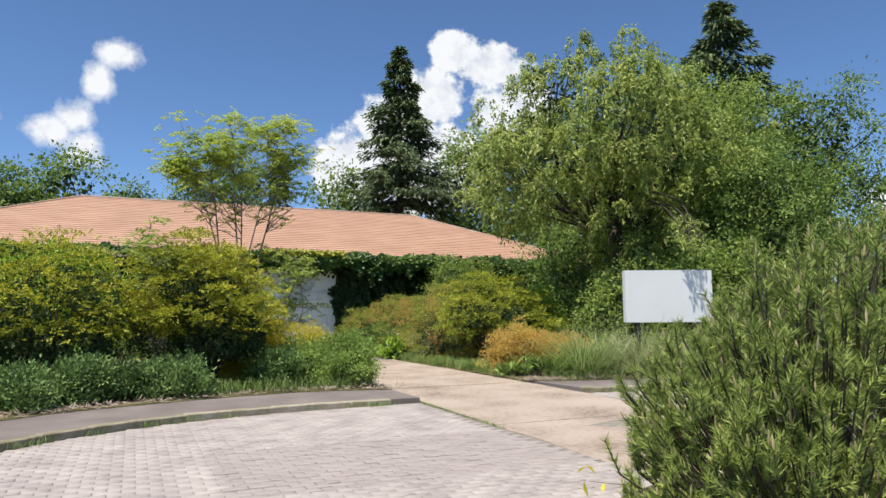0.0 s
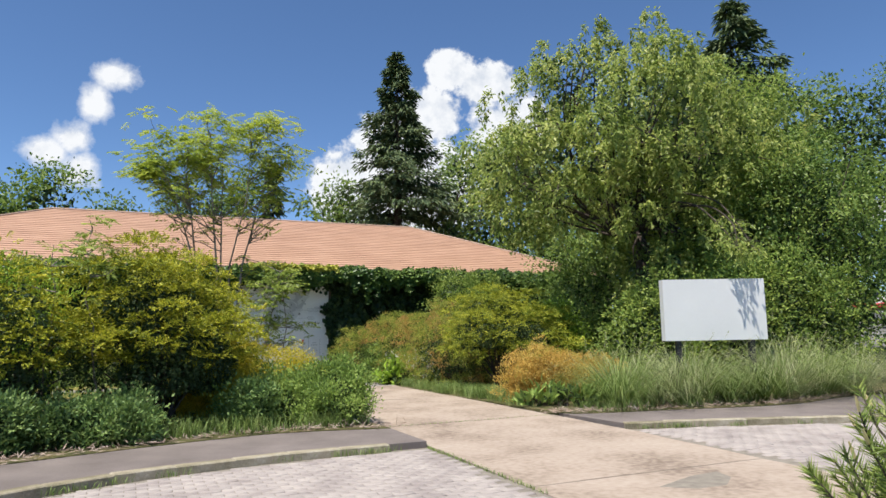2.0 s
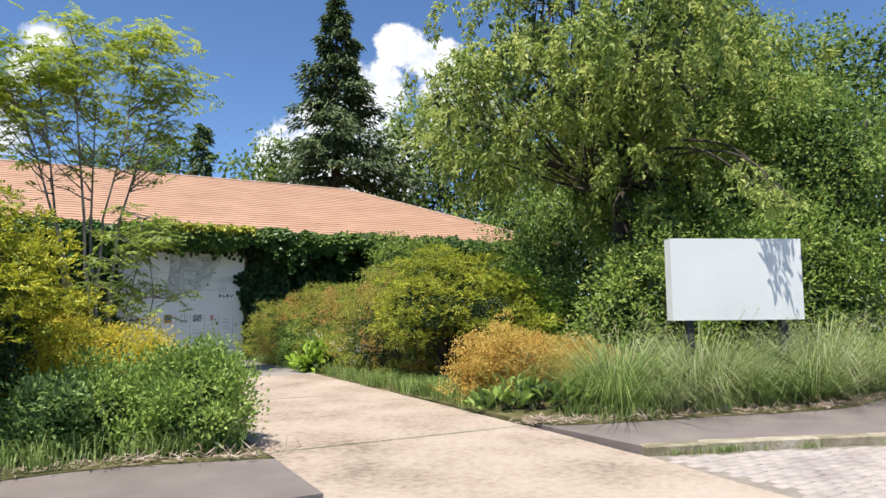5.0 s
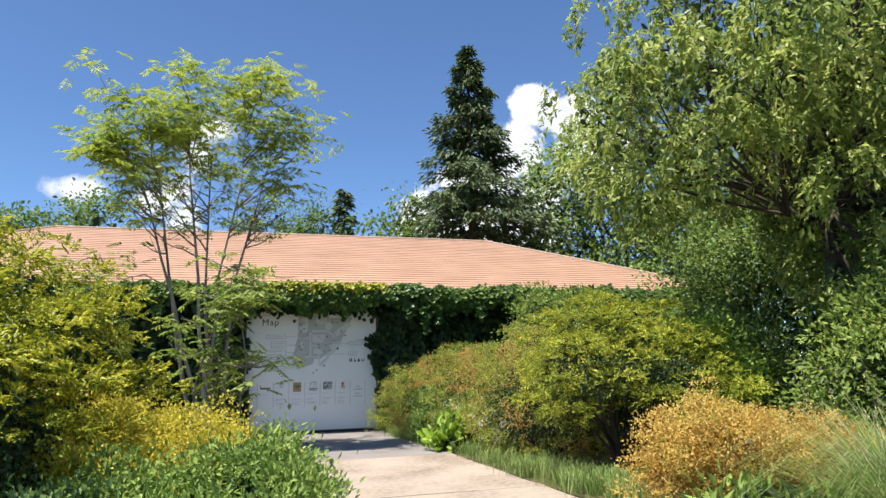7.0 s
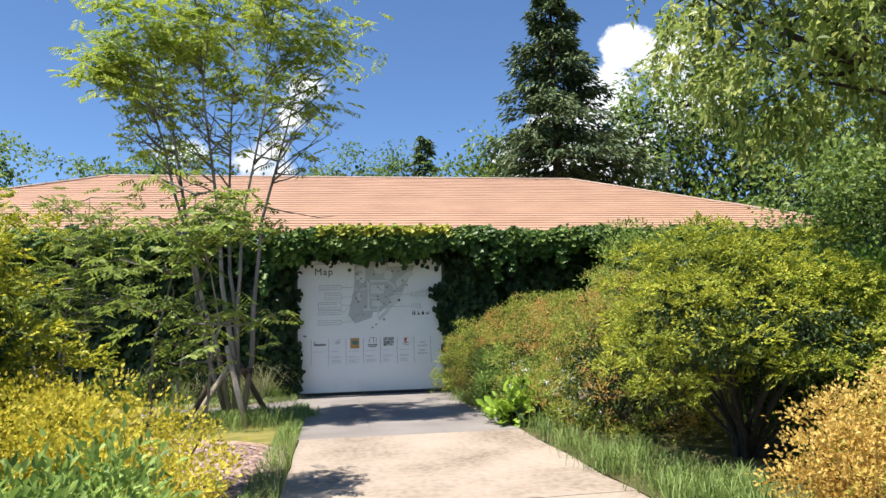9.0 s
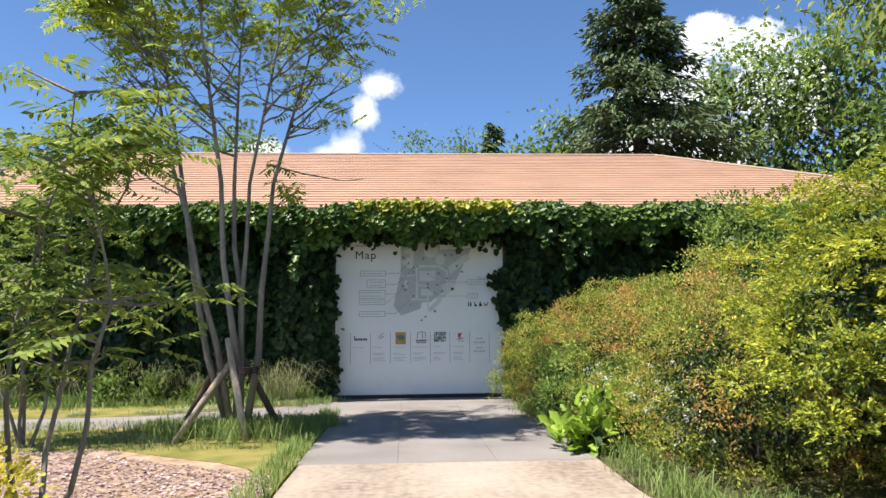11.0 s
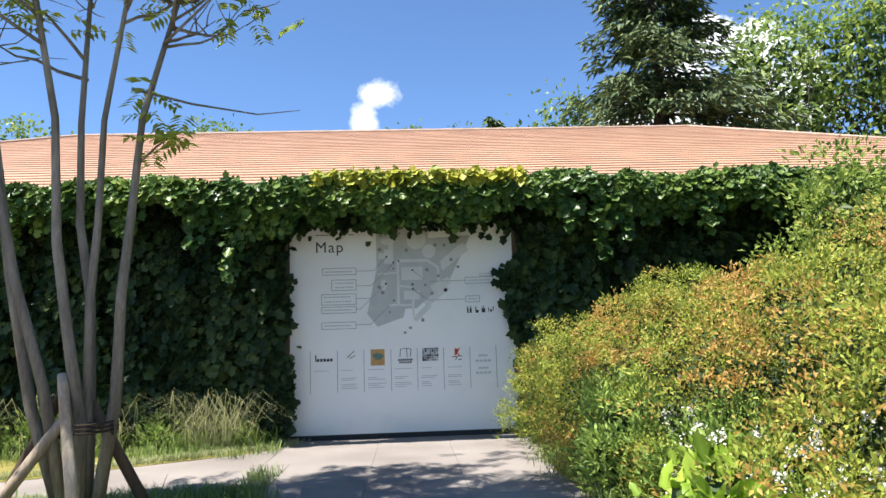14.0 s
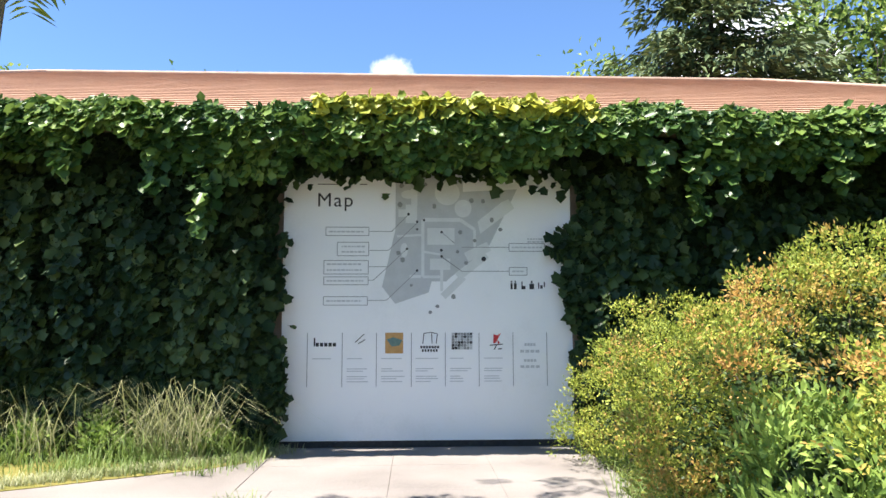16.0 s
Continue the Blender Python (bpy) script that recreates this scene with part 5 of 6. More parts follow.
for x, y, h, r, sd, m, lb in ((9.2, 39.5, 10.6, 2.6, 121, L_BROAD, "rounded green tree behind the roof"), (16.6, 37, 12.6, 3.4, 122, L_BROAD, "tall green tree behind the roof"), (20.0, 38, 13.8, 3.6, 123, L_BRIGHT, "pale green birch behind the roof"),
                              (23.0, 35, 13.6, 3.8, 124, L_BROAD, "tall green tree behind the roof"), (3.2, 63, 15.6, 3.2, 125, L_BROAD, "dark round-topped tree far behind the roof"), (6.0, 62, 15.8, 2.4, 126, L_BROAD, "dark round-topped tree far behind the roof"),
                              (-8.3, 46, 11.6, 2.6, 127, L_BROAD, "green tree far behind the roof"), (-12.5, 47, 11.0, 3.0, 128, L_BROAD, "green tree far behind the roof"), (-3.8, 50, 10.6, 2.4, 129, L_BROAD, "green tree far behind the roof"),
                              (-17, 44, 11.5, 3.4, 130, L_BROAD, "green tree far behind the roof"), (30, 42, 12, 4.0, 131, L_BROAD, "tall green tree beyond the car park"), (38, 34, 10, 4.0, 132, L_BROAD, "tall green tree beyond the car park")):
    rng = np.random.default_rng(sd)
    z0 = land(x, y)
    lobes = [(rng.normal() * r * 0.3, rng.normal() * r * 0.3, h * q - r * 0.55, r * (1.15 - 0.55 * q), r * (1.15 - 0.55 * q), r * 0.7) for q in (0.5, 0.68, 0.84, 1.0, 0.6, 0.9)]
    broad_tree("background_tree", lb, (x, y, z0), (0, 0, h * 0.3), lobes, 6800, (0.28, 0.14), m, sd, 0.2, None, 28, 0.42, 0.2, 0.3, "trees behind the building")

# ---- shrubs along the drive ----
R = np.random.default_rng
TIER = (16, 0.10, 0.055)
shrub("golden_holly", "large olive and gold evergreen shrub with layered sprays", (-2.2, 8.8, 0), [(0, 0.1, 0.75, 0.9, 0.8, 0.5), (0.7, 0.1, 0.85, 0.55, 0.8, 0.5), (0, 0, 1.45, 0.95, 0.9, 0.9), (-0.35, 0.0, 2.05, 0.55, 0.55, 0.45), (-0.35, -0.3, 1.7, 0.6, 0.55, 0.55), (0.5, -0.1, 1.0, 0.7, 0.75, 0.75), (-0.6, 0.2, 0.9, 0.75, 0.75, 0.75), (0.1, -0.5, 0.95, 0.7, 0.5, 0.65), (0.2, 0.3, 1.8, 0.55, 0.55, 0.5), (0.7, 0.5, 0.9, 0.55, 0.75, 0.7), (0.55, 0.2, 1.5, 0.4, 0.4, 0.4)],
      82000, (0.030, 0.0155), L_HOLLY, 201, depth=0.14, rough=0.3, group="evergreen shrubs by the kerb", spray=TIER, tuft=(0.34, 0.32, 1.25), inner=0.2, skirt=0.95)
shrub("golden_holly", "broad olive and gold evergreen shrub with layered sprays", (-4.55, 8.35, 0), [(0, 0.1, 0.8, 1.2, 0.8, 0.5), (-1.0, 0.1, 0.8, 0.9, 0.8, 0.5), (0, 0, 1.5, 1.0, 0.9, 0.9), (0.6, -0.35, 1.6, 0.55, 0.55, 0.5), (-0.7, -0.2, 1.3, 0.8, 0.75, 0.75), (0.3, -0.45, 0.8, 0.8, 0.5, 0.6), (0.9, 0.3, 1.0, 0.65, 0.65, 0.75), (-1.3, 0, 1.0, 0.75, 0.75, 0.8)],
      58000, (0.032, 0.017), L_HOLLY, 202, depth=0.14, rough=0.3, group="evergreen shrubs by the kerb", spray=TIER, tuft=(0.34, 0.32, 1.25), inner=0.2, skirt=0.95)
shrub("golden_holly", "rounded golden evergreen shrub beside the mulch bed", (-1.72, 10.7, 0), [(0, 0, 1.5, 0.95, 0.75, 0.85), (0.4, -0.3, 1.0, 0.6, 0.6, 0.7), (-0.15, 0.1, 1.95, 0.65, 0.6, 0.6), (0.3, 0.3, 0.9, 0.6, 0.6, 0.7), (0.45, 0.0, 1.4, 0.5, 0.5, 0.45), (-0.7, 0, 1.3, 0.6, 0.6, 0.9)],
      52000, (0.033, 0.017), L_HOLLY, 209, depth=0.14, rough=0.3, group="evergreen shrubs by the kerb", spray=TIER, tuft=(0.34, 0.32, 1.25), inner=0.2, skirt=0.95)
shrub("tall_herb", "stand of tall bright green leafy herbs", (-4.4, 10.6, 0), random_lobes(R(7), 3.4, 1.8, 2.45, 8), 20000, (0.085, 0.026), L_LIME, 203, 0.9, 0.4, 0.5, 18, 0.12, 0.25, 0.3, "herbs by the kerb", category="herb")
shrub("golden_spirea", "low golden-yellow spirea bush spilling towards the drive", (-0.72, 9.8, 0), random_lobes(R(8), 2.3, 2.5, 1.28, 13), 64000, (0.027, 0.017), L_GOLD, 204, 0.6, 0.6, 0.6, 20, 0.045, 0.16, 0.28, "golden bushes", core=L_GOLD, inner=0.3, tuft=(0.17, 0.8, 0.8))
shrub("golden_spirea", "low golden-yellow spirea bush beside the mulch", (-1.15, 11.9, 0), random_lobes(R(9), 1.4, 1.2, 1.0, 5), 12000, (0.034, 0.019), L_GOLD, 205, 0.6, 0.6, 0.6, 20, 0.05, 0.16, 0.28, "golden bushes", core=L_GOLD, inner=0.35)
shrub("mugwort", "green leafy mugwort clump at the drive's edge", (0.10, 8.2, 0), random_lobes(R(10), 1.45, 1.2, 0.85, 9), 26000, (0.046, 0.019), L_HERB, 206, 0.6, 0.5, 0.7, 20, 0.075, 0.2, 0.3, "weeds at the kerb", category="herb")
shrub("mugwort", "green leafy weeds beside the golden bush", (-0.75, 8.35, 0), random_lobes(R(13), 1.2, 0.9, 0.75, 7), 13000, (0.046, 0.019), L_HERB, 210, 0.6, 0.5, 0.7, 20, 0.075, 0.2, 0.3, "weeds at the kerb", category="herb")
# the darker herb green throughout stands in for shade from the shrubs
for x, y, sx, h, sd, m in ((-0.95, 8.05, 0.5, 0.6, 91, L_BLUEHERB), (-2.6, 7.75, 0.7, 0.6, 92, L_BLUEHERB), (-3.2, 7.55, 0.9, 0.6, 93, L_BLUEHERB), (-3.9, 7.25, 1.1, 0.62, 94, L_BLUEHERB), (-4.7, 6.85, 0.9, 0.6, 95, L_BLUEHERB), (-5.6, 6.3, 1.2, 0.7, 96, L_BLUEHERB)):
    shrub("mugwort", "leafy green weeds crowding under the evergreen shrubs", (x, y, 0), random_lobes(R(sd), sx, 0.95, h, 6, (0.22, 0.4)), 9500, (0.055, 0.024), m, 200 + sd, 0.6, 0.5, 0.7, 16, 0.08, 0.2, 0.3, "weeds at the kerb", category="herb")

shrub("mounded_shrub", "large mounded evergreen shrub in layered yellow-green sprays", (5.5, 12.4, 0), [(0, 0, 1.45, 1.05, 0.95, 0.75), (-0.45, -0.1, 1.75, 0.65, 0.6, 0.5), (0.6, -0.3, 1.25, 0.8, 0.7, 0.65), (-0.75, 0.0, 1.25, 0.6, 0.7, 0.5), (0.1, -0.7, 1.15, 0.85, 0.5, 0.55), (0.15, 0.3, 1.8, 0.7, 0.6, 0.45), (-0.5, 0.4, 1.3, 0.5, 0.5, 0.5), (0.9, -0.6, 1.0, 0.6, 0.5, 0.45), (-0.35, -0.55, 1.35, 0.5, 0.5, 0.45), (0.3, 0.2, 0.8, 0.6, 0.6, 0.4), (-0.75, -0.95, 1.25, 0.6, 0.6, 0.4), (0.1, -1.15, 1.2, 0.7, 0.6, 0.4)],
      95000, (0.029, 0.0145), L_MOUND, 211, depth=0.13, rough=0.3, spray=(14, 0.10, 0.055), tuft=(0.36, 0.32, 1.25), inner=0.2, skirt=0.95)
shrub("lime_shrub", "bright lime-green broad-leaved shrub", (6.95, 12.7, 0), random_lobes(R(21), 1.9, 1.6, 2.1, 7), 20000, (0.065, 0.032), L_LIME, 212, 0.1, 0.8, 0.6, 16, 0.11, 0.16, 0.25)
for x, y, sx, h, sd in ((4.55, 9.4, 1.5, 1.1, 31), (5.85, 9.3, 1.05, 1.0, 32)):
    shrub("orange_shrub", "dry orange-brown rounded shrub with fine leaves", (x, y, 0), random_lobes(R(sd), sx, 1.0, h, 8), 28000, (0.026, 0.014), L_ORANGE, 213 + sd, 0.5, 0.6, 0.7, 20, 0.045, 0.18, 0.3, "orange shrubs", core=L_ORANGE, inner=0.3)
for x, y, sx, sy, h, sd, m, n in ((5.1, 14.3, 1.9, 1.9, 1.9, 41, L_AZALEA, 34000), (5.05, 16.3, 1.9, 2.2, 2.1, 42, L_AZALEA, 52000), (4.8, 18.5, 1.8, 2.2, 2.05, 43, L_AZALEA, 56000), (4.4, 20.1, 1.7, 1.9, 1.65, 44, L_LIMEAZ, 46000), (6.2, 17.4, 1.8, 2.4, 2.5, 45, L_AZALEA, 24000), (6.2, 14.6, 1.8, 2.4, 2.3, 46, L_LIMEAZ, 20000)):
    shrub("azalea", "yellow-green azalea bush flushed with orange-brown young leaves", (x, y, 0), random_lobes(R(sd), sx, sy, h, 10), n, (0.031, 0.0145), m, 220 + sd, 0.5, 0.7, 0.6, 14, 0.042, 0.16, 0.28, "azaleas along the drive", tuft=(0.24, 0.55, 1.1))
shrub("young_shrub", "upright green shrub against the ivy wall", (8.1, 19.4, 0), random_lobes(R(51), 2.3, 1.6, 3.8, 11), 20000, (0.075, 0.036), L_BRIGHT, 230, 0.3, 0.7, 0.6, 16, 0.12, 0.2, 0.3)
for x, y, sx, sy, h, sd, m in ((8.1, 9.7, 2.0, 1.6, 2.5, 61, L_BRIGHT), (9.6, 9.5, 2.4, 1.8, 3.1, 62, L_BRIGHT), (11.6, 9.0, 2.4, 1.8, 3.2, 63, L_BRIGHT), (7.9, 13.4, 2.2, 2.2, 2.3, 64, L_BROAD), (10.0, 11.2, 2.6, 1.8, 3.4, 65, L_BROAD)):
    shrub("green_shrub", "green leafy shrub behind the blank sign", (x, y, 0), random_lobes(R(sd), sx, sy, h, 9), 14000, (0.075, 0.036), m, 240 + sd, 0.1, 0.8, 0.6, 18, 0.12, 0.18, 0.28, "shrubs behind the sign")
# low plants at the drive's edge
shrub("mugwort", "fresh green leafy herb clump before the azaleas", (4.2, 17.3, 0), random_lobes(R(71), 0.8, 1.6, 1.0, 7), 15000, (0.06, 0.02), L_HERB, 271, 0.6, 0.5, 0.7, 18, 0.08, 0.2, 0.3, "herbs along the drive", category="herb")
shrub("mugwort", "fresh green mugwort clump among the azaleas", (4.5, 16.2, 0), random_lobes(R(77), 0.8, 1.2, 0.95, 6), 11000, (0.06, 0.02), L_HERB, 277, 0.7, 0.5, 0.7, 18, 0.07, 0.2, 0.3, "herbs along the drive", category="herb")
shrub("broadleaf_seedling", "low plant with large bright lime-green leaves", (4.05, 15.7, 0), random_lobes(R(72), 0.7, 1.0, 0.6, 5), 460, (0.17, 0.10), L_LIME, 272, 0.3, 0.6, 0.5, 8, 0.08, 0.2, 0.3, "herbs along the drive", category="herb", broad=True)
for x, y, sd in ((4.45, 8.3, 73), (4.15, 8.55, 74), (4.75, 8.1, 75)):
    shrub("dock_plant", "low rosette of broad green leaves at the drive's edge", (x, y, 0), random_lobes(R(sd), 0.45, 0.45, 0.24, 3), 90, (0.2, 0.06), L_HERB, 200 + sd, 0.7, 0.8, 0.5, 10, 0.06, 0.3, 0.3, "dock plants", category="herb")


for x, y, sx, h, sd in ((-0.3, 21.6, 0.35, 0.4, 81), (-1.3, 21.55, 0.4, 0.5, 82), (-2.1, 21.5, 0.35, 0.35, 83), (-2.9, 21.5, 0.6, 0.7, 84), (-3.8, 21.4, 0.6, 0.6, 85)):
    shrub("wall_weed", "loose green weeds below the ivy wall", (x, y, 0), random_lobes(R(sd), sx, 0.5, h, 5, (0.22, 0.4)), 900, (0.075, 0.026), L_HERB, 280 + sd, 0.8, 0.5, 0.7, 12, 0.08, 0.2, 0.3, "weeds below the ivy", category="herb", inner=0.05)


def flower_spray(at, n, seed):
    """Loose heads of tiny white flowers on thin stalks."""
    rng = np.random.default_rng(seed)
    root = thing("white_flower", "sprays of tiny white flowers on thin stalks", "flowers", at, "white flowers")
    P, O = on_lobes(rng, [(0, 0, 0.45, 0.35, 0.8, 0.35), (0.1, 0.3, 0.65, 0.3, 0.5, 0.25)], n, 0.15, 0.3)
    g = Geo()
    for p in P[:50]:
        g.tube([(p[0] * 0.6, p[1] * 0.7, 0), (p[0] * 0.9, p[1] * 0.95, p[2] * 0.6), tuple(p)], [0.004, 0.003, 0.002], 4)
    tagged(part("stalk", g, L_HERB, root), kind="stuff")
    Q = np.repeat(P[:50], 34, 0) + rng.normal(size=(50 * 34, 3)) * 0.025
    part("blossom", leaf_mesh("blossom", rng, Q, rng.normal(size=Q.shape) + np.array([0, 0, 0.8]), 0.022, 0.018), M_PETAL, root)


flower_spray((4.25, 16.25, 0), 80, 511)
flower_spray((4.5, 14.9, 0), 80, 512)


def grass_clump(name, label, at, r, h, n, mat, seed, group="", lean=0.5, width=0.009, category="ornamental grass", dry=0):
    rng = np.random.default_rng(seed)
    root = thing(name, label, category, at, group)
    a, q = rng.uniform(0, 6.28, n), np.sqrt(rng.uniform(0, 1, n)) * r
    P = np.stack([np.cos(a) * q, np.sin(a) * q, np.zeros(n) - 0.01], 1)
    out = np.stack([np.cos(a), np.sin(a), np.zeros(n)], 1) * (q / r)[:, None] * lean * rng.uniform(0.5, 1.8, n)[:, None] + rng.normal(size=(n, 3)) * 0.2
    out[:, 2] = 1
    part("blade_tuft", blade_mesh("blade_tuft", rng, P, out, h, width, 1.25), mat, root)
    if dry:
        Pd = P[:dry] * 1.05
        od = out[:dry].copy()
        od[:, :2] *= 2.2
        od[:, 2] = 0.5
        part("dry_tuft", blade_mesh("dry_tuft", rng, Pd, od, h * 0.45, width, 1.0), M_STRAW, root, "dry straw-coloured lower blades")
        k = max(8, n // 45)
        Ps = np.repeat(P[:k] + unit(out[:k]) * h * rng.uniform(0.85, 1.15, k)[:, None], 26, 0)
        up = np.repeat(unit(out[:k] + np.array([0.25, 0, 0])), 26, 0)
        Ps = Ps + up * rng.uniform(-0.12, 0.06, len(Ps))[:, None] + rng.normal(size=Ps.shape) * 0.008
        tagged(part("seed_head", leaf_mesh("seed_head", rng, Ps, up + rng.normal(size=Ps.shape) * 0.35, 0.03, 0.006), L_SEED, root, "pale feathery seed heads"), kind="stuff")
    return root


for x, y, r, h, n, m, sd in ((5.2, 7.65, 0.24, 1.2, 900, L_GRASS, 301), (6.5, 7.55, 0.22, 1.25, 620, L_DRYGRASS, 302), (7.25, 7.2, 0.16, 0.8, 420, L_GRASS, 303), (8.7, 7.15, 0.24, 1.45, 820, L_DRYGRASS, 304), (9.75, 7.2, 0.24, 1.3, 760, L_GRASS, 305), (5.95, 8.3, 0.24, 1.25, 520, L_DRYGRASS, 306), (8.0, 6.95, 0.2, 1.1, 620, L_GRASS, 307), (6.85, 7.45, 0.2, 1.15, 620, L_GRASS, 311), (7.55, 7.95, 0.2, 1.05, 420, L_DRYGRASS, 308), (10.6, 7.1, 0.22, 1.2, 500, L_DRYGRASS, 309), (5.75, 7.35, 0.12, 0.65, 260, L_DRYGRASS, 310)):
    grass_clump("fountain_grass", "arching clump of tall ornamental grass, dry at its base", (x, y, 0), r, h, n, m, sd, "grasses below the sign", lean=1.1, width=0.0085, dry=160)


def verge(name, label, seed, n, place, h, w, mat, bend=0.7):
    """Loose low grass along an edge, as one stuff object."""
    rng = np.random.default_rng(seed)
    P = place(rng, n)
    P[:, 2] += [fall(y) for y in P[:, 1]]
    D = rng.normal(size=(len(P), 3)) * 0.3
    D[:, 2] = 1
    ob = part(name, blade_mesh(name, rng, P, D, h, w, bend), mat)
    return tagged(ob, label, "grass", kind="stuff")


def strip(x0, x1, y0, y1, z=0.0):
    return lambda rng, n: np.stack([rng.uniform(x0, x1, n), rng.uniform(y0, y1, n), np.full(n, z)], 1)


def patches(x0, x1, y0, y1, k, r):
    def place(rng, n):
        c = np.stack([rng.uniform(x0, x1, k), rng.uniform(y0, y1, k)], 1)
        i = rng.integers(0, k, n)
        q = c[i] + rng.normal(size=(n, 2)) * r
        return np.stack([np.clip(q[:, 0], x0 - 0.3, x1), np.clip(q[:, 1], y0, y1), np.zeros(n)], 1)
    return place


verge("tall_grass", "tall seeding grass at the foot of the ivy wall", 401, 1100, patches(-6, 0.25, 21.2, 21.8, 19, 0.14), 1.0, 0.007, L_SEED, 1.6)
verge("path_edge_grass", "short yellow-green grass along the side path", 409, 3600, lambda rng, n: (lambda c: np.stack([c[:, 0] + rng.normal(size=n) * 0.12, c[:, 1] + 0.12 + np.abs(rng.normal(size=n)) * 0.16, np.full(n, 0.0)], 1))(np.array(PATH_BACK)[rng.integers(0, len(PATH_BACK) - 4, n)]), 0.1, 0.008, L_DRYGRASS)
verge("lawn_edge_grass", "tufts of green grass at the lawn's rim", 410, 2600, lambda rng, n: (lambda c: np.stack([c[:, 0] + rng.normal(size=n) * 0.12, c[:, 1] - 0.05 - np.abs(rng.normal(size=n)) * 0.14, np.full(n, 0.0)], 1))(np.array(LAWN_EDGE)[rng.integers(4, len(LAWN_EDGE), n)]), 0.17, 0.008, L_GRASS)
verge("weedy_grass", "loose green weeds and grass under the ivy", 407, 2000, patches(-6, 0.3, 21.1, 21.8, 34, 0.12), 0.38, 0.012, L_GRASS, 0.9)
verge("edge_grass", "green grass under the ivy", 402, 2600, patches(-6, 0.4, 20.6, 21.7, 60, 0.15), 0.18, 0.008, L_GRASS)
verge("drive_edge_grass", "fringe of grass along the drive", 403, 3000, patches(3.8, 4.1, 8.0, 21.8, 60, 0.13), 0.28, 0.008, L_GRASS)
verge("shade_grass", "long grass under the mounded shrub", 408, 1500, patches(3.85, 4.5, 10.2, 12.8, 26, 0.12), 0.28, 0.009, L_GRASS)
verge("lawn_grass", "short patchy lawn grass", 404, 5000, lambda rng, n: np.stack([rng.uniform(-5, 0.72, n), rng.uniform(15.9, 18.6, n), np.full(n, 0.015)], 1), 0.07, 0.007, L_GRASS, 0.5)
verge("tree_foot_grass", "longer grass around the foot of the staked tree", 405, 2500, lambda rng, n: np.stack([-0.3 + rng.normal(size=n) * 0.45, 16.95 + rng.normal(size=n) * 0.3, np.full(n, 0.04)], 1), 0.3, 0.008, L_GRASS)
verge("drive_west_grass", "fringe of grass along the drive's edge", 406, 2500, strip(0.45, 0.76, 10.5, 19.5), 0.16, 0.007, L_GRASS)


def along(line, dy, spread, k):
    """Tufts strung along a line in plan."""
    def place(rng, n):
        c = np.array(line)[rng.integers(0, len(line), k)] + np.array([0, dy]) + rng.normal(size=(k, 2)) * 0.03
        q = c[rng.integers(0, k, n)] + rng.normal(size=(n, 2)) * np.array([spread, 0.02])
        return np.stack([q[:, 0], q[:, 1], np.full(n, ROAD_Z)], 1)
    return place


verge("kerb_weeds", "small grass tufts in the joint below the kerb", 421, 900, along(KERB_L, -0.10, 0.09, 26), 0.09, 0.006, L_GRASS)
verge("kerb_weeds", "small grass tufts in the joint below the kerb", 422, 700, along(KERB_R, -0.10, 0.09, 18), 0.09, 0.006, L_GRASS)
verge("joint_weeds", "grass growing in the joint between slabs", 423, 420, lambda rng, n: np.stack([rng.uniform(0.75, 3.7, n), 7.55 + rng.normal(size=n) * 0.006, np.full(n, -0.06)], 1), 0.035, 0.005, L_GRASS)
verge("joint_weeds", "grass growing in the joint beside the drive", 424, 600, lambda rng, n: (lambda y: np.stack([0.77 - 0.03 * np.maximum(0, 6 - y) - 0.02 + rng.normal(size=n) * 0.012, y, np.full(n, -0.1)], 1))(rng.uniform(3.0, 7.2, n)), 0.06, 0.006, L_GRASS)
verge("bed_grass", "rough green grass at the front of the bed", 427, 2600, patches(4.2, 10.5, 6.9, 7.6, 40, 0.15), 0.24, 0.008, L_GRASS)
verge("bed_grass", "rough green grass under the shrubs", 428, 3000, patches(-5, 0.6, 7.5, 8.6, 40, 0.16), 0.3, 0.008, L_GRASS)


def litter(seed, line, n, lo, hi):
    """Dry straw lying along the footway's edge."""
    rng = np.random.default_rng(seed)
    p = np.array(line)[rng.integers(lo, hi, n)] + rng.normal(size=(n, 2)) * np.array([0.15, 0.03])
    P = np.stack([p[:, 0], p[:, 1] + np.abs(rng.normal(size=n)) * 0.10, rng.uniform(0.0, 0.05, n)], 1)
    D = rng.normal(size=P.shape)
    D[:, 2] = np.abs(D[:, 2]) * 0.25
    ob = part("bed_litter", leaf_mesh("bed_litter", rng, P, D, 0.13, 0.012, 0.1), M_STRAWBIT)
    return tagged(ob, "dry straw and dead leaves along the footway", "litter", kind="stuff")


M_STRAWBIT = leafy("straw_bits", (0.16, 0.11, 0.06), (0.36, 0.27, 0.16), (0.56, 0.46, 0.30), 3.0, 0.1, 0.8)
litter(441, BACK_L, 900, 0, len(BACK_L) - 8)
litter(442, BACK_R, 900, 0, len(BACK_R))


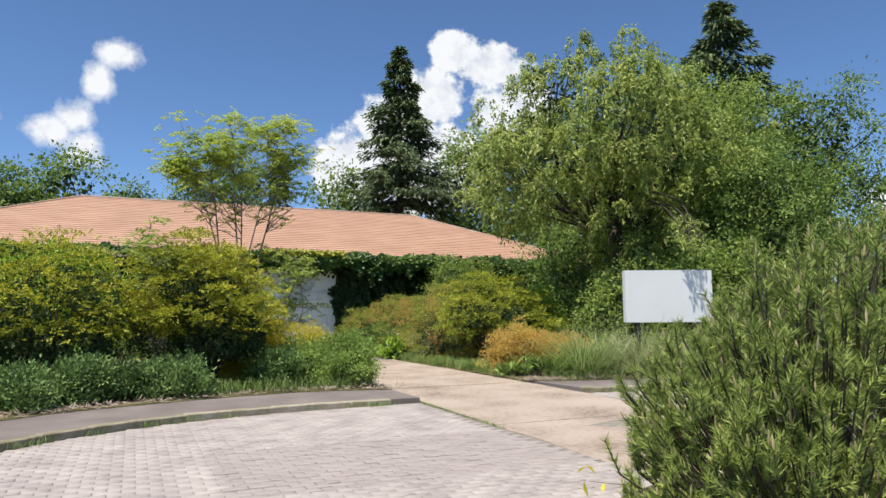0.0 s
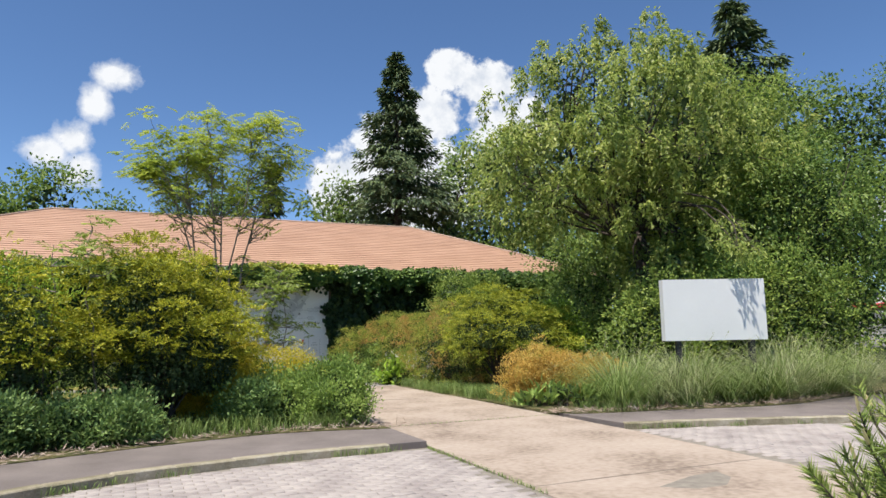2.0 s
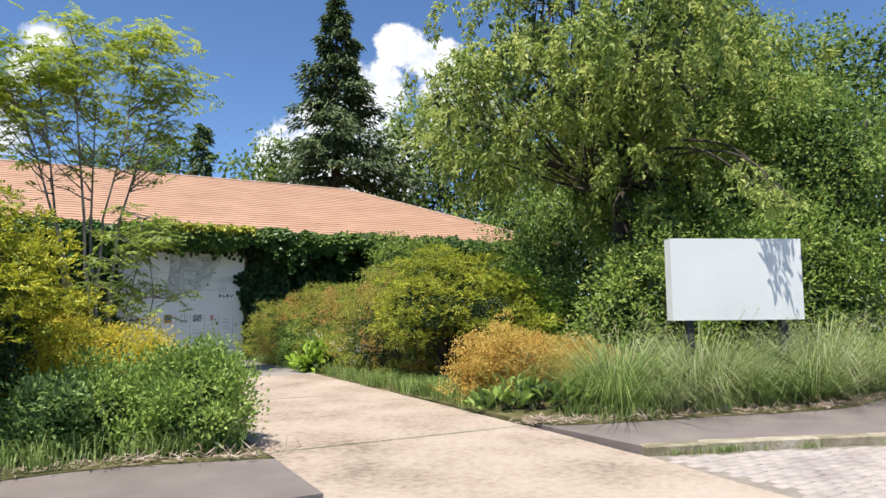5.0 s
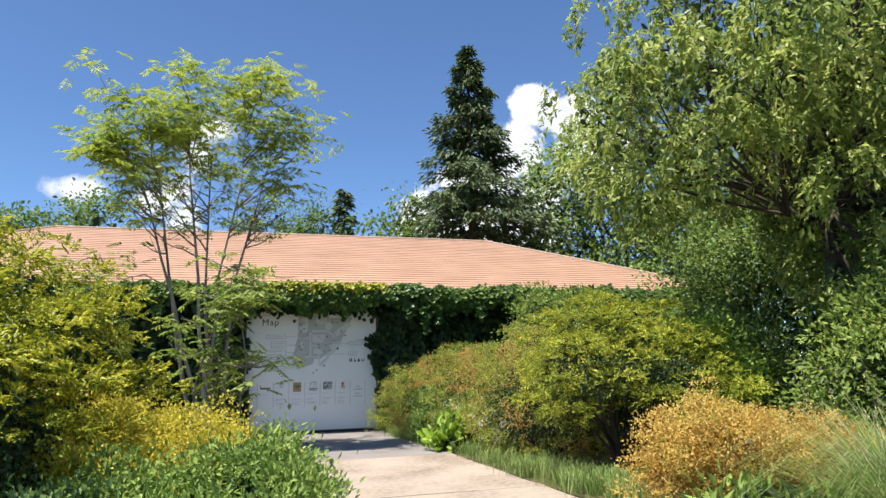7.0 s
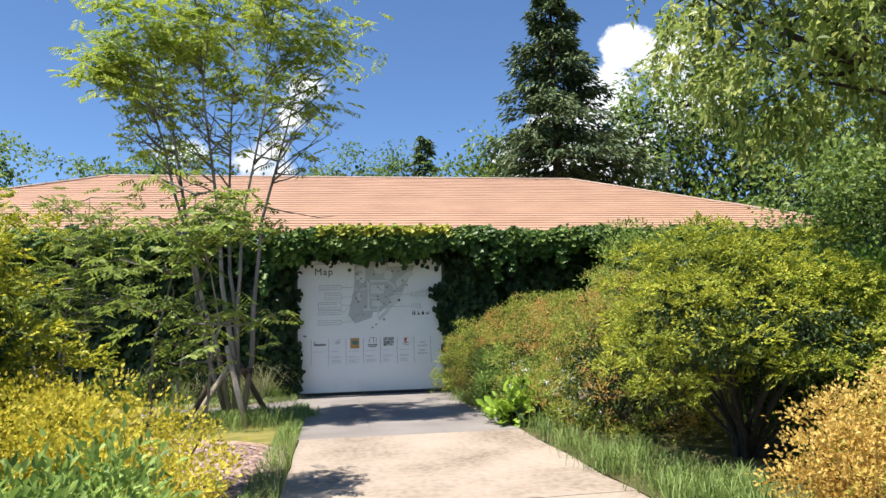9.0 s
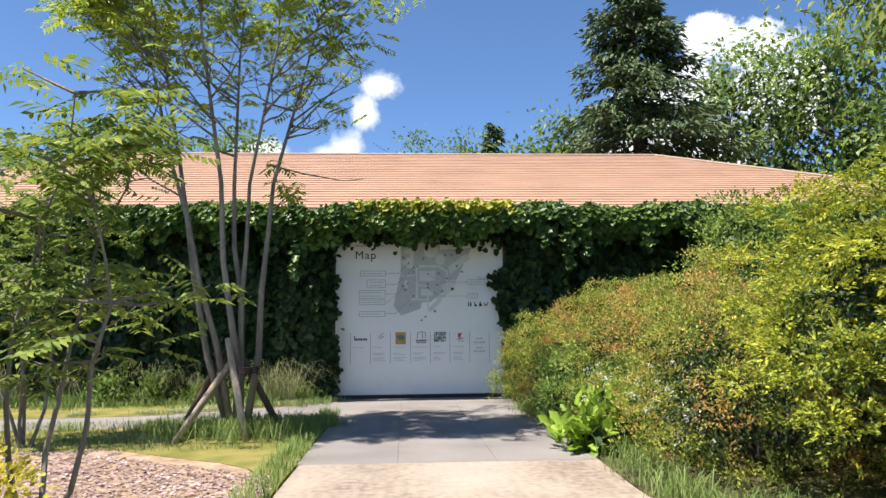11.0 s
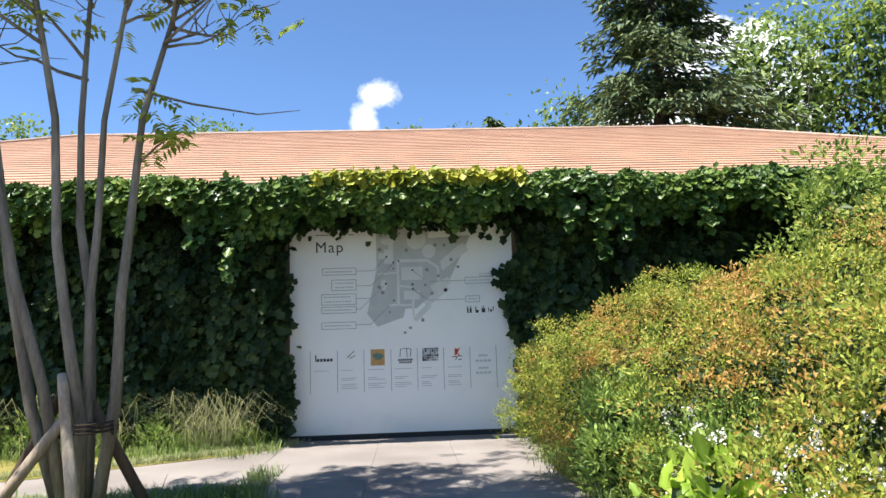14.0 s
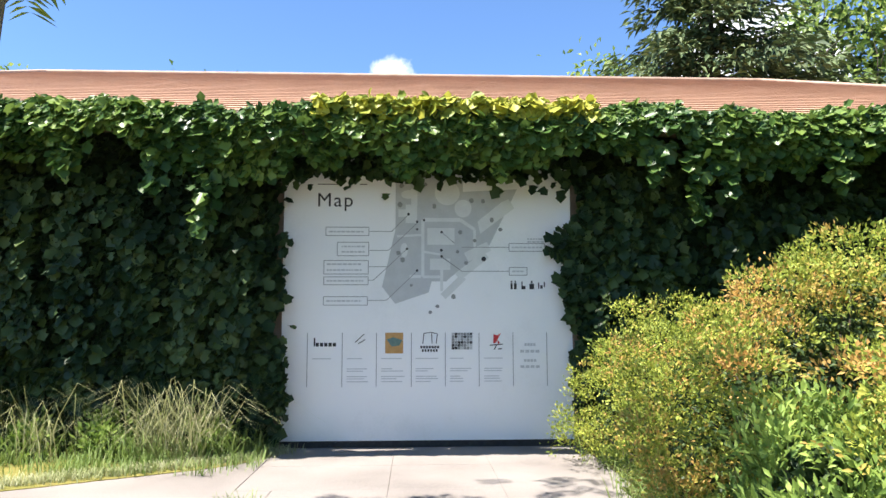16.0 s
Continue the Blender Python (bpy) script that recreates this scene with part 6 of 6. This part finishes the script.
def chips(seed, n):
    """Loose flakes of bark on the mulch bed."""
    rng = np.random.default_rng(seed)
    P = np.stack([rng.uniform(-2.4, 0.66, n), rng.uniform(11.8, 15.9, n), np.full(n, 0.018) + rng.uniform(0, 0.012, n)], 1)
    keep = P[:, 1] < 15.9 - np.maximum(0, P[:, 0] + 1.7) * 0.66
    P = P[keep]
    D = rng.normal(size=P.shape)
    D[:, 2] *= 0.12
    ob = part("bark_chips", leaf_mesh("bark_chips", rng, P, D, 0.055, 0.026, 0.1, face=(0, 0, 1), scatter=0.25), M_MULCHCHIP)
    return tagged(ob, "loose pale brown bark chips", "bark chips", kind="stuff")


M_MULCHCHIP = leafy("bark_chip", (0.16, 0.10, 0.065), (0.36, 0.25, 0.18), (0.56, 0.44, 0.34), 3.0, 0.0, 0.85)
chips(431, 9000)


# ---- dwarf pine in its island ----
sheet("island_bed", [(0.75 + 1.9 * math.cos(k * math.pi / 12), -1.75 + 1.75 * math.sin(k * math.pi / 12)) for k in range(24)], -0.03, M_SOIL, "round planted island of dark soil in the court", "planting bed")


def dwarf_pine(at, lobes, shoots, seed):
    """A mountain pine: upturned shoots, each a brush of paired needles, with pale candles."""
    rng = np.random.default_rng(seed)
    root = thing("dwarf_pine", "dense dwarf mountain pine with upright needle-clad shoots", "pine", at)
    P, O = on_lobes(rng, lobes, shoots, 0.22, 0.25)
    n = len(P)
    A = unit(O * 0.5 + np.array([0, 0, 0.9]) + rng.normal(size=O.shape) * 0.25)
    L = rng.uniform(0.10, 0.20, n)
    g = Geo()
    for i in range(0, n):
        a, b = P[i], P[i] + A[i] * L[i]
        inner = P[i] * 0.9 + np.array([0, 0, -0.06])
        g.tube([tuple(inner), tuple(a), tuple(b)], [0.006, 0.006, 0.003], 4)
    stems(g, rng, (0, 0, -0.05), [(l[0], l[1], l[2]) for l in lobes], 0.05, 0.02)
    part("branchwork", g, M_DARKBARK, root)
    m = 60
    i = np.repeat(np.arange(n), m)
    s = rng.uniform(0, 1, n * m)
    B = P[i] + A[i] * (L[i] * s)[:, None]
    rad = rng.normal(size=(n * m, 3))
    rad = unit(rad - A[i] * np.sum(rad * A[i], 1)[:, None])
    D = unit(rad * 0.75 + A[i] * 0.75)
    S = unit(np.cross(D, rng.normal(size=D.shape)))
    ln = rng.uniform(0.05, 0.085, n * m)[:, None]
    w = 0.0038
    v = np.stack([B - S * w, B + S * w, B + D * ln], 1).reshape(-1, 3)
    t = np.arange(n * m * 3).reshape(-1, 3)
    part("needles", fast_mesh("needles", v, 1, t), L_PINE, root)
    g = Geo()
    for k in rng.choice(n, n // 3, replace=False):
        a = P[k] + A[k] * L[k]
        b = a + (A[k] * 0.6 + np.array([0, 0, 0.5])) * rng.uniform(0.03, 0.08)
        g.tube([tuple(a), tuple((a + b) / 2), tuple(b)], [0.006, 0.007, 0.003], 5)
    tagged(part("young_growth", g, L_CANDLE, root, "pale young shoots"), "pale young shoots", kind="stuff")
    return root


dwarf_pine((0.55, -1.2, 0), [(0, 0, 0.75, 0.9, 0.9, 0.7), (-0.75, -0.1, 0.35, 0.45, 0.5, 0.4), (-0.7, -0.5, 0.4, 0.5, 0.5, 0.45), (-0.55, 0.35, 0.3, 0.5, 0.5, 0.4), (0.35, 0.1, 1.15, 0.7, 0.7, 0.5), (-0.55, 0.15, 0.5, 0.6, 0.65, 0.5), (-0.35, -0.45, 0.6, 0.65, 0.6, 0.6), (0.75, -0.3, 0.9, 0.75, 0.7, 0.75), (-0.2, 0.5, 0.55, 0.6, 0.55, 0.5), (0.4, 0.5, 0.85, 0.6, 0.5, 0.6), (0.85, 0.2, 1.35, 0.6, 0.6, 0.45), (1.3, 0.0, 1.2, 0.6, 0.6, 0.7), (-0.9, 0.15, 0.25, 0.4, 0.4, 0.32)], 2050, 601)


def sprig(at, seed):
    rng = np.random.default_rng(seed)
    root = thing("yellow_sprig", "thin arching twig with pale yellow leaves", "twig", at)
    g = Geo()
    pts = [(0.55, -0.25, 0.05), (0.3, -0.1, 0.2), (0.05, 0.05, 0.27), (-0.2, 0.15, 0.3)]
    g.tube(pts, [0.006, 0.005, 0.004, 0.002], 5)
    part("twig", g, M_BARK, root)
    for p in pts[1:]:
        Q = np.repeat(np.array([p]), 4, 0) + rng.normal(size=(4, 3)) * 0.04
        tagged(part("leafage", leaf_mesh("leafage", rng, Q, rng.normal(size=Q.shape) + np.array([-0.5, 0.3, -0.2]), 0.11, 0.04), L_GOLD, root), kind="stuff")


sprig((-0.55, -0.75, -0.1), 611)
sprig((-1.15, -1.35, -0.1), 612)


def path_light(at):
    """A small black spot lamp on a spike."""
    root = thing("path_light", "small black garden spot lamp on a spike", "garden lamp", at)
    g = Geo()
    g.tube([(0, 0, -0.05), (0, 0, 0.16)], [0.012, 0.012], 8)
    part("spike", g, M_INK, root)
    g = Geo()
    g.tube([(0.02, 0.03, 0.15), (0, 0, 0.18), (-0.04, -0.06, 0.24), (-0.045, -0.068, 0.25)], [0.02, 0.045, 0.05, 0.042], 12)
    part("lamp_head", g, M_INK, root)


path_light((5.0, 8.75, 0.0))

# ---- car park ----
def car(at, turn, paint, label):
    """A parked estate car: body, cabin glass, lamps and four wheels."""
    root = thing("parked_car", label, "car", at, "cars in the car park")
    root.rotation_euler = (0, 0, radians(turn))

    def shell(profile, y):
        g = Geo()
        n = len(profile)
        vs = [(x, -y, z) for x, z in profile] + [(x, y, z) for x, z in profile]
        g.add(vs, [tuple(range(n)), tuple(range(2 * n - 1, n - 1, -1))] + [(i, n + i, n + (i + 1) % n, (i + 1) % n) for i in range(n)])
        return g

    body = part("body", shell([(-2.2, 0.35), (-2.28, 0.75), (-2.1, 1.0), (-0.9, 1.05), (-0.2, 1.6), (1.6, 1.66), (2.15, 1.1), (2.25, 0.7), (2.2, 0.35)], 0.88), paint, root)
    part("side_window", shell([(-0.75, 1.08), (-0.15, 1.52), (1.5, 1.57), (1.9, 1.12)], 0.89), M_GLASS, body)
    part("rear_light", shell([(2.13, 0.85), (2.13, 1.15), (2.24, 1.1), (2.27, 0.85)], 0.86), M_RED, body, "red rear light")
    for x in (-1.4, 1.4):
        for y in (-0.8, 0.8):
            g = Geo()
            g.tube([(x, y - 0.11, 0.33), (x, y + 0.11, 0.33)], [0.33, 0.33], 16)
            wheel = part("wheel", g, M_TYRE, root)
            g = Geo()
            g.tube([(x, y - 0.12, 0.33), (x, y + 0.12, 0.33)], [0.19, 0.19], 10)
            part("rim", g, M_RIM, wheel)


M_CARWHITE = surface("white_car_paint", [(0.3, (0.72, 0.73, 0.74)), (0.7, (0.8, 0.8, 0.81))], 2, 30, 0.25, 0, spec=0.5)
M_CARDARK = surface("dark_car_paint", [(0.3, (0.02, 0.022, 0.03)), (0.7, (0.04, 0.045, 0.055))], 2, 30, 0.25, 0, spec=0.5)
M_GLASS = surface("tinted_glass", [(0.3, (0.015, 0.018, 0.02)), (0.7, (0.03, 0.035, 0.04))], 2, 30, 0.08, 0, spec=0.5)
M_TYRE = surface("tyre_rubber", [(0.3, (0.012, 0.012, 0.012)), (0.7, (0.03, 0.03, 0.03))], 8, 60, 0.9, 0.2)
M_RIM = surface("wheel_alloy", [(0.3, (0.45, 0.45, 0.46)), (0.7, (0.6, 0.6, 0.61))], 8, 60, 0.35, 0, metal=0.9)
xs, ys = list(np.arange(22, 62, 2.0)), list(np.arange(10, 44, 2.0))
g = Geo()
g.add([(x, y, land(x, y) + 0.03) for y in ys for x in xs], [(j * len(xs) + i, j * len(xs) + i + 1, (j + 1) * len(xs) + i + 1, (j + 1) * len(xs) + i) for j in range(len(ys) - 1) for i in range(len(xs) - 1)])
tagged(part("car_park", g, M_LOT), "grey asphalt car park on rising ground", "car park", kind="structure")
for x, y, tn, p, lb in ((33.2, 18.8, 150, M_CARWHITE, "white estate car parked on the rising car park"), (36.5, 22.0, 150, M_CARDARK, "dark car parked beside a white one"), (38.2, 24.6, 150, M_CARWHITE, "white hatchback parked in the far row"), (41.0, 27.8, 150, M_CARWHITE, "white van-like car parked in the far row"), (45, 27, 150, M_CARDARK, "dark estate car parked in the far row")):
    car((x, y, land(x, y) + 0.03), tn, p, lb)


# ---- clouds, far beyond ----
def cloud(name, centre, lobes, soft, label):
    """A far flat backdrop of cloud: overlapping soft discs broken up by noise."""
    m = bpy.data.materials.new(name)
    m.use_nodes = True
    nt = m.node_tree
    nt.nodes.remove(nt.nodes["Principled BSDF"])
    tc = nt.nodes.new("ShaderNodeTexCoord")
    wob = nt.nodes.new("ShaderNodeTexNoise")
    wob.inputs["Scale"].default_value, wob.inputs["Detail"].default_value, wob.inputs["Roughness"].default_value = 0.022, 9, 0.62
    nt.links.new(tc.outputs["Object"], wob.inputs["Vector"])
    last = None
    for x, z, rx, rz in lobes:
        mp = nt.nodes.new("ShaderNodeMapping")
        mp.vector_type = "POINT"
        mp.inputs["Location"].default_value = (-x / rx, 0, -z / rz)
        mp.inputs["Scale"].default_value = (1 / rx, 0, 1 / rz)
        nt.links.new(tc.outputs["Object"], mp.inputs["Vector"])
        gr = nt.nodes.new("ShaderNodeTexGradient")
        gr.gradient_type = "SPHERICAL"
        nt.links.new(mp.outputs[0], gr.inputs["Vector"])
        if last is None:
            last = gr.outputs["Fac"]
        else:
            mx = nt.nodes.new("ShaderNodeMath")
            mx.operation = "MAXIMUM"
            nt.links.new(last, mx.inputs[0])
            nt.links.new(gr.outputs["Fac"], mx.inputs[1])
            last = mx.outputs[0]
    ad = nt.nodes.new("ShaderNodeMath")
    ad.operation = "MULTIPLY_ADD"
    ad.inputs[1].default_value = 1.3
    nt.links.new(wob.outputs["Fac"], ad.inputs[0])
    nt.links.new(last, ad.inputs[2])
    rp = ramp_node(nt, [(0.0, (0, 0, 0)), (1.0, (1, 1, 1))])
    mr = nt.nodes.new("ShaderNodeMapRange")
    mr.inputs["From Min"].default_value, mr.inputs["From Max"].default_value = 0.86, 0.86 + soft
    nt.links.new(ad.outputs[0], mr.inputs["Value"])
    gate = nt.nodes.new("ShaderNodeMath")
    gate.operation = "MULTIPLY"
    edge = nt.nodes.new("ShaderNodeMapRange")
    edge.inputs["From Max"].default_value = 0.15
    nt.links.new(last, edge.inputs["Value"])
    nt.links.new(mr.outputs[0], gate.inputs[0])
    nt.links.new(edge.outputs[0], gate.inputs[1])
    tone = ramp_node(nt, [(0.3, (0.62, 0.68, 0.78)), (0.55, (0.92, 0.94, 0.97))])
    nt.links.new(wob.outputs["Fac"], tone.inputs[0])
    em = nt.nodes.new("ShaderNodeEmission")
    nt.links.new(tone.outputs[0], em.inputs["Color"])
    em.inputs["Strength"].default_value = 0.7
    tr = nt.nodes.new("ShaderNodeBsdfTransparent")
    ms = nt.nodes.new("ShaderNodeMixShader")
    nt.links.new(gate.outputs[0], ms.inputs[0])
    nt.links.new(tr.outputs[0], ms.inputs[1])
    nt.links.new(em.outputs[0], ms.inputs[2])
    nt.links.new(ms.outputs[0], nt.nodes["Material Output"].inputs["Surface"])
    x0, x1 = min(l[0] - l[2] for l in lobes), max(l[0] + l[2] for l in lobes)
    z0, z1 = min(l[1] - l[3] for l in lobes), max(l[1] + l[3] for l in lobes)
    g = Geo()
    g.add([(x0, 0, z0), (x1, 0, z0), (x1, 0, z1), (x0, 0, z1)], [(0, 1, 2, 3)])
    ob = part(name, g, m)
    c = Vector(centre)
    ob.location = c
    ob.rotation_euler = (0, 0, math.atan2(-c.x, c.y))
    return tagged(ob, label, "cloud", kind="structure")


cloud("backdrop_cloud_a", (-41, 1100, 415), [(4, -14, 46, 36), (-22, -62, 34, 42), (-50, -118, 40, 40), (-84, -140, 50, 34), (-38, -165, 40, 44), (-190, -130, 60, 34)], 0.5, "small white puffy cloud in a blue sky")
cloud("backdrop_cloud_b", (520, 1100, 535), [(0, -40, 60, 60), (70, -70, 95, 60), (-40, -130, 90, 80), (-120, -190, 90, 90), (-190, -260, 100, 110), (-60, -260, 160, 140), (110, -160, 110, 100)], 0.22, "large white cumulus cloud behind the trees")
cloud("backdrop_cloud_c", (1560, 900, 330), [(0, 0, 90, 50), (110, -50, 120, 60), (-50, -60, 90, 50)], 0.3, "white cloud low over the car park")

# ---- block paving ----
PX, PY = 0.20, 0.10
g = Geo()
g.box((-PX / 2 + 0.004, -PY / 2 + 0.004, -0.03), (PX / 2 - 0.004, PY / 2 - 0.004, 0.0), 0.004)
block = g.mesh("paving_block")


def in_court(x, y):
    if x < -5.6 or x > 12:
        return False
    line = KERB_L if x < 0.8 else KERB_R
    top = np.interp(x, [p[0] for p in line], [p[1] for p in line])
    if 0.80 - 0.03 * (6 - y) - 0.14 < x < 3.80 - 0.07 * (6 - y) + 0.12 and y > 0.1:
        return False
    if (x - 0.75) ** 2 / 1.95 ** 2 + (y + 1.75) ** 2 / 1.8 ** 2 < 1:
        return False
    return y < top - 0.16


rngp = np.random.default_rng(700)
rest_v = []
for j in range(-30, 61):
    y = j * PY
    for i in range(-30, 60):
        x = i * PX + (PX / 2 if j % 2 else 0)
        if not in_court(x, y):
            continue
        dz = rngp.normal() * 0.0018
        if -2.7 < x < 0.55 and 1.05 < y < 2.95:
            ob = part("paving_block", block, M_PAVER, road)
            ob.matrix_local = pose(x, y, ROAD_Z + dz, rngp.normal() * 0.5, rngp.normal() * 0.3, rngp.normal() * 0.4)
        else:
            rest_v.append((x, y, ROAD_Z + dz))
C0 = np.array(rest_v)
bv = np.array([tuple(v.co) for v in block.vertices])
bt = np.array([q for f in g.f[5:] for q in ((f[0], f[1], f[2]), (f[0], f[2], f[3]))] + [q for f in g.f[1:5] for q in ((f[0], f[1], f[2]), (f[0], f[2], f[3]))])
V = (C0[:, None, :] + bv[None]).reshape(-1, 3)
T = (np.arange(len(C0))[:, None, None] * len(bv) + bt[None]).reshape(-1, 3)
M_PAVERS = surface("paver_concrete_field", [(0.3, (0.25, 0.215, 0.205)), (0.5, (0.36, 0.32, 0.30)), (0.7, (0.45, 0.40, 0.37))], 3, 90, 0.85, 0.5)
tagged(part("paving_field", fast_mesh("paving_field", V, 1, T), M_PAVERS, road), "pale grey concrete paving blocks", kind="stuff")
